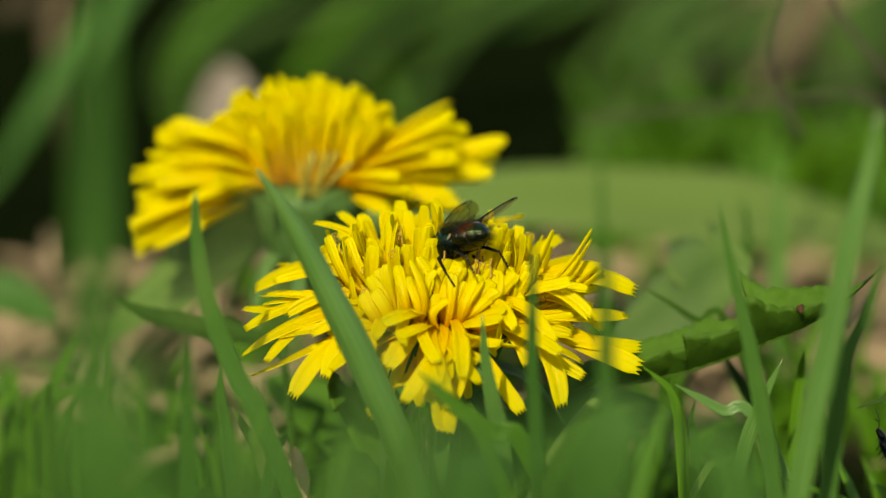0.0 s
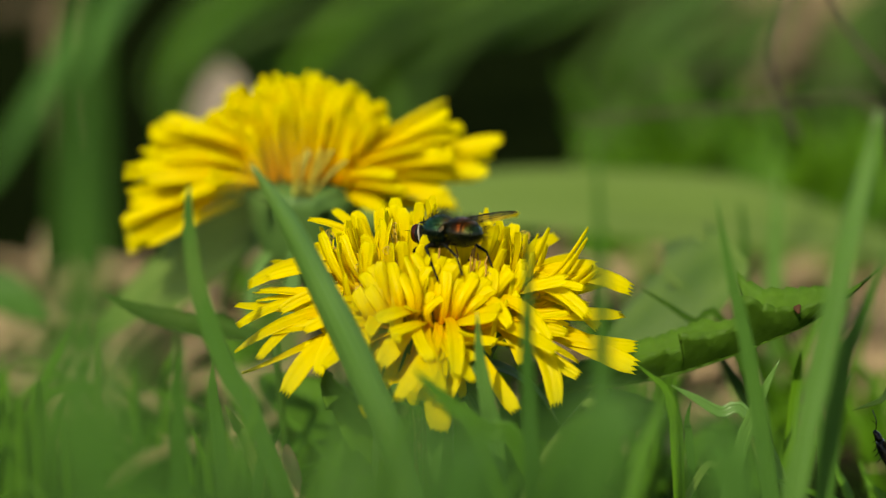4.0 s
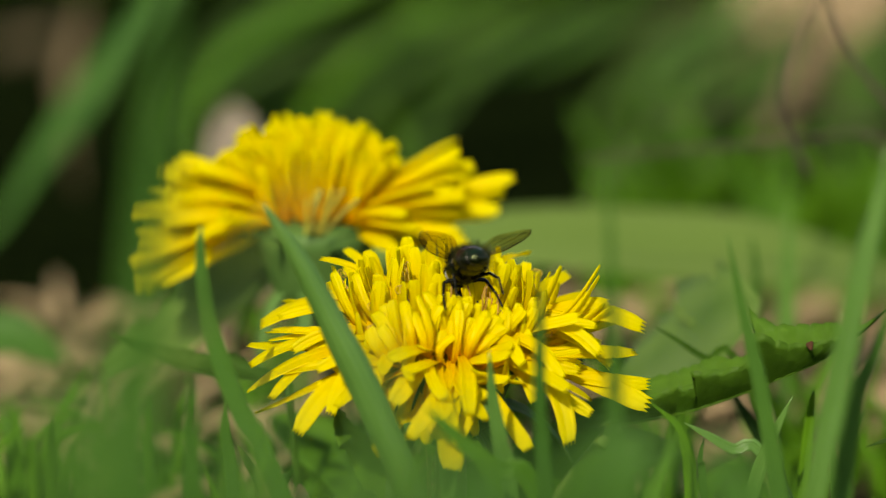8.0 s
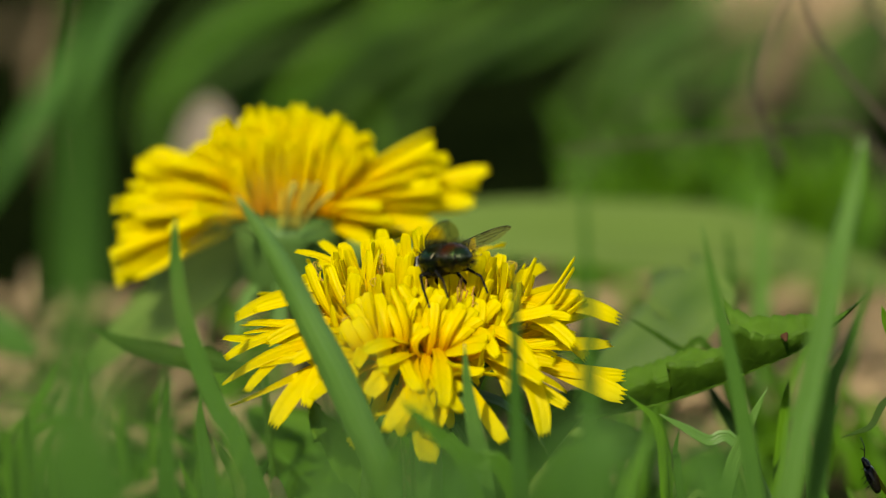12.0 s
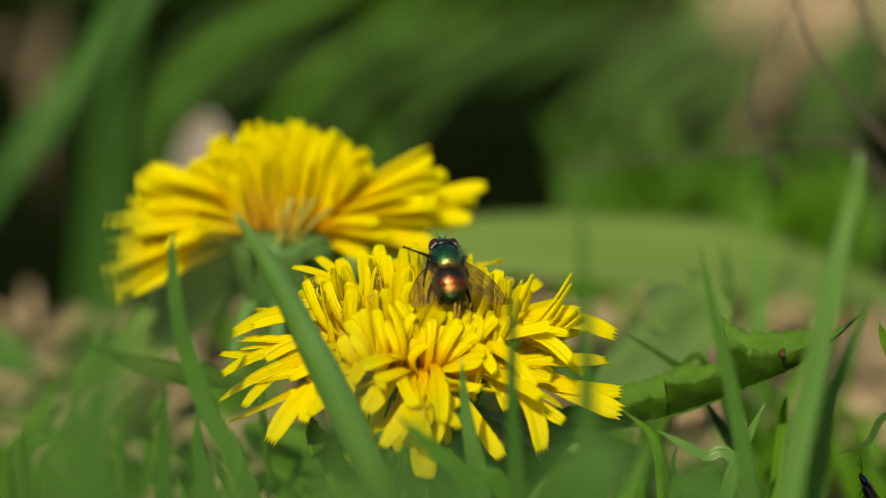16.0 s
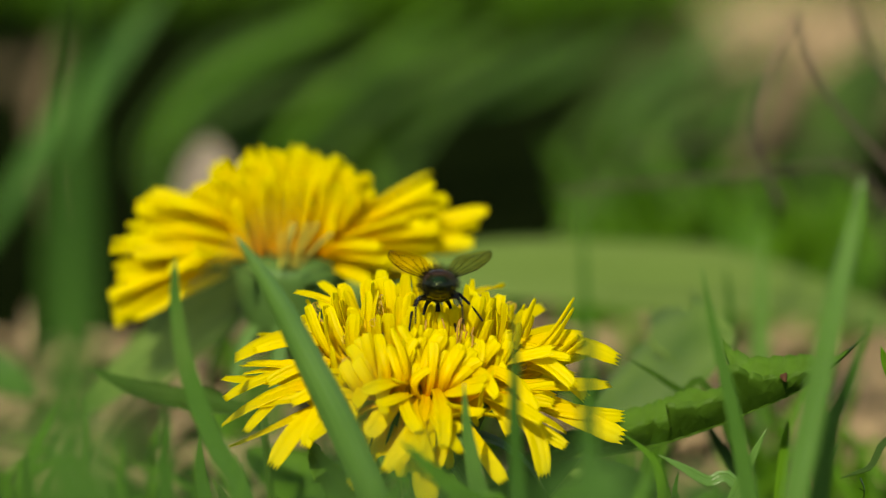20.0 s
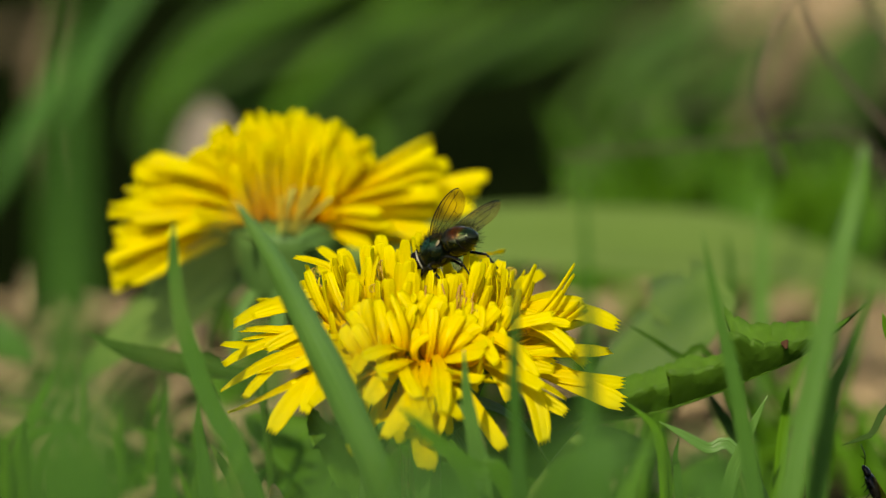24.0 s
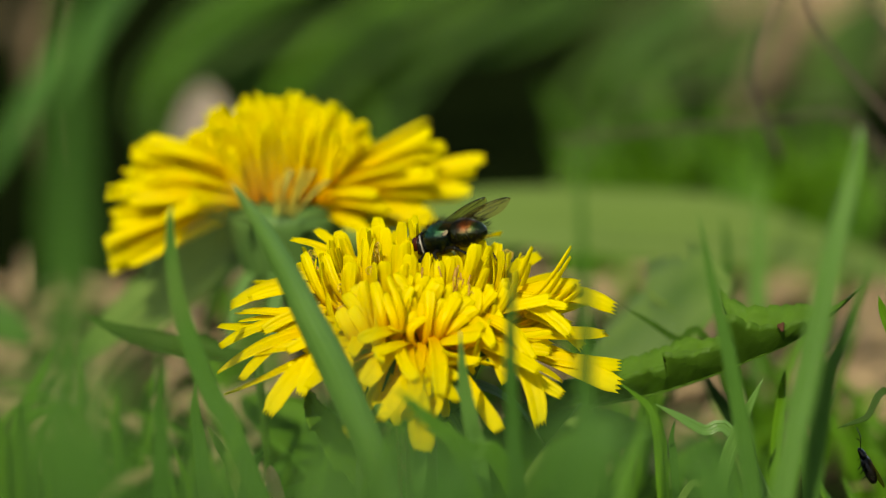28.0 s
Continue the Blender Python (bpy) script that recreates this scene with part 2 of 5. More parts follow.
BLACK = plain_material("black_chitin", (0.003, 0.003, 0.002), (0.009, 0.008, 0.006), 1500, 0.25, bump=0.2, dist=0.00003)
BLACK.node_tree.nodes["Principled BSDF"].inputs["Specular IOR Level"].default_value = 0.18
EYE.node_tree.nodes["Principled BSDF"].inputs["Specular IOR Level"].default_value = 0.25
RIM = plain_material("silver_rim", (0.16, 0.155, 0.14), (0.32, 0.31, 0.28), 1500, 0.4)
CREAM = plain_material("cream_calypter", (0.20, 0.16, 0.11), (0.34, 0.28, 0.20), 1200, 0.6, share=0.3)
WING = wing_material()


# ---- mesh helpers ----
def mesh_of(name, verts, faces, material, uvs=None, smooth=True):
    me = bpy.data.meshes.new(name)
    me.from_pydata([tuple(v) for v in verts], [], faces)
    me.materials.append(material)
    if uvs:
        layer = me.uv_layers.new(name="UVMap")
        idx = np.zeros(len(me.loops), dtype=np.int32)
        me.loops.foreach_get("vertex_index", idx)
        layer.data.foreach_set("uv", np.array(uvs, dtype=np.float32)[idx].ravel())
    if smooth:
        me.polygons.foreach_set("use_smooth", [True] * len(me.polygons))
    me.update()
    return me


def part(name, mesh, parent, m=None, label=""):
    ob = new(name, mesh)
    ob.parent = parent
    if m is not None:
        ob.matrix_basis = m
    if label:
        ob["label"] = label
    return ob


def bezier(points, n):
    """n + 1 points along a smooth line through the given ones."""
    p = [Vector(q) for q in points]
    p = [p[0] * 2 - p[1]] + p + [p[-1] * 2 - p[-2]]
    out = []
    for i in range(n + 1):
        u = i / n * (len(p) - 3)
        k = min(int(u), len(p) - 4)
        u -= k
        a, b, c, d = p[k:k + 4]
        out.append(0.5 * (2 * b + (c - a) * u + (2 * a - 5 * b + 4 * c - d) * u * u + (3 * b - a - 3 * c + d) * u ** 3))
    return out


def ribbon(path, width, up, fold=0.3, cols=5, thick=0.0002, edge=None, tip_teeth=0.0, far_fold=None):
    """A strap along a path: width(s) is its half width, fold lifts both edges in radians, edge(s, side) scales the half width.
    up is a vector, or a function of s. Gives vertices, faces and uvs of a closed thin solid."""
    n = len(path)
    top, bot, uvs = [], [], []
    for i in range(n):
        s = i / (n - 1)
        t = (path[min(i + 1, n - 1)] - path[max(i - 1, 0)]).normalized()
        u = up(s) if callable(up) else Vector(up)
        side = t.cross(u).normalized()
        u = side.cross(t).normalized()
        f0 = fold(s) if callable(fold) else fold
        w = width(s)
        for j in range(cols):
            v = 2 * j / (cols - 1) - 1
            k = w * (edge(s, v) if edge else 1.0)
            f = far_fold if far_fold is not None and v < 0 else f0
            q = path[i] + side * (v * k * math.cos(f)) + u * (abs(v) ** 1.4 * k * math.sin(f))
            if tip_teeth and i == n - 1:
                q = q + t * (tip_teeth * (1 if j % 2 == 0 else -0.6))
            th = thick * (1 - 0.6 * abs(v))
            top.append(q + u * th * 0.5)
            bot.append(q - u * th * 0.5)
            uvs.append((s, v * 0.5 + 0.5))
    verts, m, faces = top + bot, len(top), []
    for i in range(n - 1):
        for j in range(cols - 1):
            a, b, c, d = i * cols + j, i * cols + j + 1, (i + 1) * cols + j + 1, (i + 1) * cols + j
            faces.append((a, b, c, d))
            faces.append((m + d, m + c, m + b, m + a))
        for j in (0, cols - 1):
            a, d = i * cols + j, (i + 1) * cols + j
            faces.append((a, d, m + d, m + a) if j == 0 else (d, a, m + a, m + d))
    for i in (0, n - 1):
        for j in range(cols - 1):
            a, b = i * cols + j, i * cols + j + 1
            faces.append((b, a, m + a, m + b) if i == 0 else (a, b, m + b, m + a))
    return verts, faces, uvs + uvs


def tube(path, radii, sides=8, caps=True):
    """A round tube along a path; radii is a number or a function of s."""
    n = len(path)
    verts, faces, uvs = [], [], []
    u = Vector((0.31, 0.17, 0.93))
    for i in range(n):
        s = i / (n - 1)
        t = (path[min(i + 1, n - 1)] - path[max(i - 1, 0)]).normalized()
        a = t.cross(u)
        a = a.normalized() if a.length > 1e-6 else t.orthogonal().normalized()
        u = a.cross(t).normalized()
        r = radii(s) if callable(radii) else radii
        for j in range(sides):
            q = 2 * math.pi * j / sides
            verts.append(path[i] + a * (r * math.cos(q)) + u * (r * math.sin(q)))
            uvs.append((s, j / sides))
    for i in range(n - 1):
        for j in range(sides):
            k = (j + 1) % sides
            faces.append((i * sides + j, i * sides + k, (i + 1) * sides + k, (i + 1) * sides + j))
    if caps:
        faces.append(tuple(reversed(range(sides))))
        faces.append(tuple((n - 1) * sides + j for j in range(sides)))
    return verts, faces, uvs


def egg(profile, squash=(1, 1), n=28, sides=24, wave=None):
    """A body of revolution about x: profile gives (x, radius, z offset) rows, squash its y and z."""
    verts, faces = [], []
    pts = bezier([(x, r, z) for x, r, z in profile], n)
    for i, p in enumerate(pts):
        r = max(p.y, 0.00002)
        for j in range(sides):
            a = 2 * math.pi * j / sides
            k = wave(p.x, a) if wave else 1.0
            verts.append(Vector((p.x, r * squash[0] * math.cos(a) * k, p.z + r * squash[1] * math.sin(a) * k)))
    for i in range(n):
        for j in range(sides):
            k = (j + 1) % sides
            faces.append((i * sides + j, (i + 1) * sides + j, (i + 1) * sides + k, i * sides + k))
    faces.append(tuple(range(sides)))
    faces.append(tuple(n * sides + j for j in reversed(range(sides))))
    return verts, faces


def joined(pieces):
    verts, faces, uvs = [], [], []
    for p in pieces:
        k = len(verts)
        verts += p[0]
        faces += [tuple(i + k for i in f) for f in p[1]]
        uvs += p[2] if len(p) > 2 else [(0, 0)] * len(p[0])
    return verts, faces, uvs


def direction(az, el):
    a, e = radians(az), radians(el)
    return Vector((math.cos(e) * math.cos(a), math.cos(e) * math.sin(a), math.sin(e)))


def aimed(base, az, el, twist=0.0, scale=(1, 1, 1)):
    """A pose whose x axis points to azimuth and elevation and whose z axis looks up and inwards."""
    x, z = direction(az, el), direction(az, el + 90)
    y = z.cross(x)
    m = Matrix((x, y, z)).transposed().to_4x4() @ Matrix.Rotation(twist, 4, "X")
    return Matrix.Translation(base) @ m @ Matrix.Diagonal((*scale, 1))


# ---- ground ----
def ground_height(x, y):
    near = 1.0 if abs(y) < 3 else 0.0
    return near * (0.004 * noise.noise((x * 14, y * 14, 0.3)) + 0.0015 * noise.noise((x * 70, y * 70, 1.7)))


def make_ground():
    verts, faces = [], []
    xs = [-400, -60, -10, -3] + [i * 0.02 - 0.7 for i in range(71)] + [3, 10, 60, 400]
    ys = [-400, -60, -10, -2, -0.8] + [i * 0.02 - 0.4 for i in range(101)] + [2.2, 3.5, 10, 60, 400]
    for y in ys:
        for x in xs:
            verts.append((x, y, ground_height(x, y)))
    w = len(xs)
    for j in range(len(ys) - 1):
        for i in range(w - 1):
            a = j * w + i
            faces.append((a, a + 1, a + 1 + w, a + w))
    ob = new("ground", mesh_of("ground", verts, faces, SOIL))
    tagged(ob, "crumbly garden soil under grass, near-black shade painted in its colour", "ground", kind="structure")


make_ground()


# ---- grass and leaves ----
def rooted(points):
    """The points in metres, led down into the soil where the first one is above it."""
    p = [Vector(q) * MM for q in points]
    if p[0].z > 0.006:
        run = p[0] - p[1]
        side = max(-0.014, min(0.014, run.x * p[0].z / max(0.004, abs(run.z))))
        p.insert(0, Vector((p[0].x + 0.85 * side, p[0].y + 0.002, ground_height(p[0].x, p[0].y) - 0.002)))
    return p


def blade_mesh(points, half_width, material, up=(0, -1, 0.35), fold=0.35, tip=0.75, n=18, name="grass_blade"):
    """A grass blade from its foot in the soil to its tip, with points in millimetres; its foot becomes the origin."""
    p = rooted(points)
    base = p[0].copy()
    path = bezier([q - base for q in p], n)
    width = lambda s: half_width * MM * (0.75 + 0.25 * min(1, s * 3)) * max(0.03, (1 - s ** 2.6) ** (tip * 1.25))
    v, f, uv = ribbon(path, width, Vector(up), fold, 5, 0.00022)
    return mesh_of(name, v, f, material, uv), base


def grass_shoot(points, half_width, material=None, label="narrow green grass blade rising from the turf", **kw):
    me, base = blade_mesh(points, half_width, material or GRASS, **kw)
    ob = new("grass_shoot", me)
    ob.location = base
    path = bezier([q - base for q in rooted(points)], 14)
    back = Vector(kw.get("up", (0, -1, 0.35))).normalized() * 0.00004
    v, f, uv = tube([q - back for q in path[:-1]], lambda s: 0.00016 * (1.05 - 0.8 * s), 5)
    part("midrib", mesh_of("midrib", v, f, LEAF_DULL, uv), ob)
    return tagged(ob, label, "grass", "grass blades round the flowers")


def lobed_leaf(name, points, half_width, material, label, up=(0, 0, 1), fold=0.3, lobes=0.0, count=4, n=40, category="leaf", thick=0.00035, blunt=0.6, far_fold=None, uneven=1.0):
    p = [Vector(q) * MM for q in points]
    base = p[0].copy()
    path = bezier([q - base for q in p], n)
    width = lambda s: half_width * MM * max(0.03, (min(1, 0.25 + s * 2.2)) * (1 - s ** 2.6) ** blunt)

    def edge(s, v):
        side = uneven if v < 0 else 1.0
        if not lobes or abs(v) < 0.4:
            return side
        ph = (s * count + (0.3 if v > 0 else 0)) % 1.0
        return side * (1.0 - lobes * (0.35 if v < 0 and uneven > 1 else 1.0) * ph ** 1.5 + 0.04 * math.sin(s * 60 + v) + 0.035 * math.sin(s * 147 + 3 * v))

    v, f, uv = ribbon(path, width, Vector(up), fold, 9, thick, edge, 0.0, far_fold)
    ob = new(name, mesh_of(name, v, f, material, uv))
    ob.location = base
    tagged(ob, label, category)
    rib, rf, ru = tube(path, lambda s: 0.00030 * (1.05 - s), 6)
    part("midrib", mesh_of("midrib", rib, rf, material, ru), ob)
    if base.z > 0.006:
        foot = Vector((0.15 * (base.x - p[1].x), 0.002, ground_height(base.x, base.y) - 0.002 - base.z))
        part("petiole", mesh_of("petiole", *tube(bezier([foot, foot * 0.5 + Vector((0.0006, 0, 0)), Vector((0, 0, 0))], 8), 0.0005, 7)[:2], material), ob)
    return ob


WIDE = "broad folded grass blade crossing in front of the dandelion"
THIN = "thin upright green grass blade in the turf"
named_blades = [
    grass_shoot([(-4.8, -18.0, 25.8), (-7.4, -18.3, 32.5), (-9.7, -18.7, 37.8), (-12.1, -19.0, 42.8), (-14.9, -19.3, 48.7), (-17.4, -19.7, 53.3), (-19.9, -20.0, 57.2)], 2.13, GRASS_BLUE, WIDE, up=(-0.25, -1, 0.5), fold=-0.5, tip=0.6),
    grass_shoot([(-18.9, -22.0, 28.7), (-21.6, -22.4, 34.0), (-23.7, -22.8, 39.3), (-25.3, -23.2, 44.9), (-26.0, -23.6, 50.3), (-26.0, -24.0, 55.5)], 1.23, GRASS_COOL, "curved dark green grass blade beside the dandelion", tip=0.45),
    grass_shoot([(-24.2, -10.0, 23.8), (-24.8, -11.0, 29.9), (-24.8, -12.0, 34.2)], 0.85, GRASS_COOL, "short pointed grass blade standing in the turf"),
    grass_shoot([(-25.8, -38.0, 32.6), (-25.8, -39.0, 39.2), (-25.8, -40.0, 43.5)], 0.77, GRASS_COOL, THIN),
    grass_shoot([(6.5, -18.0, 25.8), (5.5, -18.7, 30.9), (4.6, -19.3, 36.1), (4.2, -20.0, 41.4)], 1.13, GRASS_BLUE, "pointed bluish grass blade before the petals"),
    grass_shoot([(9.5, -36.0, 31.5), (9.0, -36.7, 39.8), (9.0, -37.3, 46.8), (9.1, -38.0, 53.8)], 0.83, GRASS_COOL, THIN),
    grass_shoot([(15.0, -58.0, 40.1), (15.0, -58.7, 48.7), (14.6, -59.3, 56.1), (14.0, -60.0, 66.5)], 0.85, GRASS_COOL, THIN),
    grass_shoot([(35.0, -24.0, 26.6), (33.6, -24.5, 33.5), (32.0, -25.0, 40.8), (30.1, -25.5, 48.2), (28.7, -26.0, 54.9)], 1.06, GRASS_COOL, "upright grass blade before the dandelion leaf"),
    grass_shoot([(36.0, -42.1, 31.2), (37.2, -42.4, 38.7), (38.6, -42.8, 46.6), (39.8, -43.2, 53.9), (41.3, -43.6, 60.6), (42.1, -44.0, 66.3)], 1.45, GRASS_BLUE, "tall pale grass blade leaning over the turf", tip=0.5),
    grass_shoot([(40.3, -32.0, 28.7), (41.3, -32.7, 38.8), (43.1, -33.3, 44.0), (45.3, -34.0, 51.9)], 1.12, GRASS_COOL, "dark grass blade crossing behind the tall one"),
    grass_shoot([(44.2, -8.0, 22.5), (44.7, -9.0, 28.6), (46.2, -10.0, 32.7)], 0.92, GRASS_COOL, THIN),
    grass_shoot([(37.4, 4.0, 23.2), (33.0, 3.3, 25.0), (29.9, 2.7, 26.9), (27.2, 2.0, 28.5)], 0.83, GRASS_BLUE, "pale grass blade lying across the turf"),
    grass_shoot([(34.7, -2.0, 21.0), (36.1, -2.7, 25.9), (37.3, -3.3, 29.2), (38.9, -4.0, 32.9)], 0.94, GRASS_BLUE, "grass blade leaning among the leaves"),
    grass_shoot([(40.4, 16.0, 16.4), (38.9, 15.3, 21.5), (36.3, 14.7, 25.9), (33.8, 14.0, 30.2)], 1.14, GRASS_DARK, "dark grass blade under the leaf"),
    grass_shoot([(26.7, -12.0, 23.5), (26.2, -12.7, 28.2), (25.1, -13.3, 31.5), (21.9, -14.0, 34.4)], 0.79, GRASS, "arched grass blade beside the dandelion"),
    grass_shoot([(30.0, 6.0, 20.3), (29.5, 5.0, 23.3), (29.8, 4.0, 26.3)], 0.52, GRASS_COOL, THIN),
    grass_shoot([(42.7, 12.0, 18.1), (43.1, 11.0, 26.7), (43.4, 10.0, 31.0)], 0.99, GRASS, THIN),
    grass_shoot([(44.1, -4.0, 21.5), (43.6, -5.0, 25.7), (43.1, -6.0, 29.2)], 0.69, GRASS_COOL, THIN),
    grass_shoot([(9.2, -26.0, 27.2), (5.6, -26.7, 29.8), (2.6, -27.3, 32.4), (0.2, -28.0, 34.9)], 1.15, GRASS, "green grass blade bent in front of the petals"),
    grass_shoot([(4.9, -30.0, 28.8), (1.7, -30.7, 33.2), (-0.6, -31.3, 35.7), (-2.6, -32.0, 37.9)], 0.85, GRASS, "green grass blade bent in front of the petals"),
    grass_shoot([(-5.3, 0.0, 20.6), (-6.2, -1.0, 29.5), (-5.5, -2.0, 34.3)], 0.82, LEAF_DIMMED, "dark grass blade under the petals"),
    grass_shoot([(35.6, 18.0, 31.5), (31.3, 17.3, 33.0), (27.8, 16.7, 35.3), (24.3, 16.0, 37.5)], 0.54, LEAF_DIMMED, "dark bent stalk between flower and leaf"),
    grass_shoot([(57.2, 1.0, 30.9), (54.6, 0.3, 36.4), (52.9, -0.3, 39.8), (52.2, -1.0, 41.8)], 1.08, GRASS, "pointed green grass tip beside the leaf"),
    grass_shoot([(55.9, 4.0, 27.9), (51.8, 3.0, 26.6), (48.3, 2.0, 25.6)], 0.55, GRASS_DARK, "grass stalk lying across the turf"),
    grass_shoot([(-19.6, -6.0, 21.5), (-18.5, -7.0, 23.7), (-17.5, -8.0, 25.5)], 0.68, GRASS_COOL, "short pointed grass blade standing in the turf"),
    grass_shoot([(-21.1, -3.0, 20.7), (-22.9, -4.0, 25.0), (-24.1, -5.0, 27.5)], 0.81, LEAF_PALE, "pale glossy grass blade beside the dandelion"),
    grass_shoot([(50.4, 88.0, 19.8), (50.3, 87.0, 32.1), (50.3, 86.0, 42.9)], 1.83, GRASS_BLUE, "pale green grass blade behind the dandelion leaf"),
    grass_shoot([(43.5, 66.0, 27.4), (42.9, 65.0, 36.5), (42.1, 64.0, 41.5)], 0.78, GRASS_COOL, THIN),
    grass_shoot([(35.0, 42.0, 28.9), (30.8, 41.0, 33.6), (28.4, 40.0, 36.8)], 0.44, LEAF_DULL, "thin pale stalk lying on the leaf"),
    grass_shoot([(-24.3, -50.0, 26.6), (-24.0, -52.0, 36.7), (-24.1, -54.0, 46.4)], 1.0, GRASS_COOL, THIN),
    grass_shoot([(-33.4, -42.0, 22.5), (-33.1, -44.0, 29.5), (-32.4, -45.0, 36.9)], 1.0, GRASS_COOL, THIN),
    grass_shoot([(29.7, -4.0, 18.6), (32.0, -4.0, 20.5), (33.7, -4.0, 21.8)], 0.5, LEAF_PALE, "glinting pale grass tip in the turf"),
]

named_blades.append(grass_shoot([(-2.3, 3.0, 17.1), (-2.5, 3.0, 21.2), (-2.8, 3.0, 25.9)], 0.30, DRY_GRASS, "pale dry grass stalk under the petals"))
named_blades.append(grass_shoot([(-31.6, -104.0, 32.6), (-22.6, -108.0, 52.4), (-14.1, -110.0, 66.0), (-7.2, -111.0, 74.3)], 0.55, LEAF_DULL, "thin pale grass blade standing before the flowers"))
near_blade = grass_shoot([(-23.6, -118.0, 22.9), (-22.0, -120.0, 56.0), (-21.1, -121.0, 73.4), (-19.8, -122.0, 88.6)], 2.0, GRASS_COOL, "tall green grass blade swaying before the flowers")


def folded_leaf(keel, near, far, material, label):
    """A leaf folded along its midrib. keel: midrib points in millimetres; near and far: rows of (place along the midrib, height, slant along it)."""
    p = [Vector(q) * MM for q in keel]
    base, n, steps = p[0].copy(), 90, 6
    path = bezier([q - base for q in p], n)

    def profile(rows, q):
        k = max(i for i in range(len(rows) - 1) if rows[i][0] <= q + 1e-9)
        a, b = rows[k], rows[k + 1]
        w = (q - a[0]) / (b[0] - a[0])
        return (a[1] + (b[1] - a[1]) * w) * MM, (a[2] + (b[2] - a[2]) * w) * MM

    sheets = []
    for rows, lean in ((far, Vector((0, 0.52, 0.85))), (near, Vector((0, -0.64, 0.77)))):
        top, back, uvs = [], [], []
        for i, q in enumerate(path):
            s = i / n
            h, slant = profile(rows, s)
            h *= 1 + 0.03 * math.sin(s * 130) + 0.02 * math.sin(s * 310)
            for j in range(steps):
                v = j / (steps - 1)
                belly = Vector((0, -0.0004 if lean.y < 0 else 0.0004, 0)) * math.sin(math.pi * v) * min(1, h / 0.004)
                ripple = Vector((0, 0.00022 * math.sin(s * 55 + v * 9) * v + 0.00012 * math.sin(s * 120 - v * 14), 0))
                pt = q + lean * (h * v) + Vector((slant * v ** 1.5, 0, 0)) + belly + ripple
                top.append(pt)
                back.append(pt + Vector((0, 0.00022, -0.0001)))
                uvs.append((s, 0.5 + 0.5 * v))
        m, faces = len(top), []
        for i in range(n):
            for j in range(steps - 1):
                a, b = i * steps + j, (i + 1) * steps + j
                faces += [(a, b, b + 1, a + 1), (m + a, m + a + 1, m + b + 1, m + b)]
            a, b = i * steps + steps - 1, (i + 1) * steps + steps - 1
            faces.append((a, b, m + b, m + a))
        sheets.append((top + back, faces, uvs + uvs))
    ob = new("dandelion_leaf")
    ob.empty_display_size = 0.01
    ob.location = base
    tagged(ob, label, "leaf")
    part("leaf_half", mesh_of("leaf_half", *sheets[0][:2], material, sheets[0][2]), ob, label="pale upper side of the leaf")
    part("leaf_half", mesh_of("leaf_half", *sheets[1][:2], material, sheets[1][2]), ob, label="shaded under side of the leaf")
    part("midrib", mesh_of("midrib", *tube(path, lambda s: 0.00022 * (1.05 - s), 8)[:2], material), ob)
    part("petiole", mesh_of("petiole", *tube(bezier([Vector((-0.012, 0.004, -base.z - 0.002)), Vector((-0.008, 0.002, -0.012)), Vector((0, 0, 0))], 10), 0.0009, 8)[:2], LEAF_DULL), ob)
    return ob


spotted_leaf = folded_leaf(
    [(19.7, 8.0, 26.7), (25.0, 7.0, 28.0), (28.2, 6.0, 29.0), (31.8, 5.0, 30.4), (35.8, 3.0, 32.4), (38.3, 2.0, 33.8), (41.6, 0.0, 35.7), (44.3, -1.0, 37.6), (47.0, -2.0, 39.9), (50.5, -2.0, 43.4)],
    [(0, 4.96, 0), (0.17, 5.33, 0), (0.235, 4.96, 0.6), (0.245, 7.19, -1.2), (0.33, 6.08, 0), (0.43, 5.33, 0.2), (0.455, 5.21, 0.4), (0.462, 10.66, -3.2), (0.5, 8.43, -0.9), (0.56, 6.2, 0), (0.66, 4.34, 0), (0.78, 2.73, 0), (0.88, 1.12, 0), (1, 0.12, 0)],
    [(0, 5.0, 0), (0.20, 5.5, 0), (0.34, 5.5, -1), (0.40, 4.5, 0), (0.47, 5.0, 0), (0.48, 9.8, -2.0), (0.56, 6.6, -0.6), (0.66, 5.2, 0), (0.76, 3.9, 0), (0.82, 2.2, 0), (0.90, 0.8, 0), (1.0, 0.1, 0)],
    LEAF_DIMMED, "toothed green dandelion leaf, folded, with a brown spot")
sv, sf = egg([(-0.00012, 0.0001, 0), (-0.00006, 0.0005, 0), (0.00006, 0.00045, 0), (0.00012, 0.0001, 0)], (0.8, 1.0), 6, 12, lambda x, a: 1 + 0.25 * math.sin(3 * a + 1))
part("leaf_spot", mesh_of("leaf_spot", sv, sf, SPOT), spotted_leaf, Matrix.Translation(Vector((40.9, -2.9, 38.6)) * MM - spotted_leaf.location) @ pose(0, 0, 0, 0, 18, 90), "dark brown bitten spot")
lobed_leaf("dandelion_leaf", [(21.0, 46.0, 21.5), (29.5, 40.0, 29.0), (35.0, 36.0, 34.3), (39.8, 34.0, 36.9)], 14, LEAF_DULL,
           "broad dull green dandelion leaf behind the flower", up=(0, -0.6, 1), fold=0.1, lobes=0.3, count=3)
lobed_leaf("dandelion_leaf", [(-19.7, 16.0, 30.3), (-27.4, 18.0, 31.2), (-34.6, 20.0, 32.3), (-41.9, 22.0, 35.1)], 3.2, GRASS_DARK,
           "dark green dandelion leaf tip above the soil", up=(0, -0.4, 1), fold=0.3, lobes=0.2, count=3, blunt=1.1)
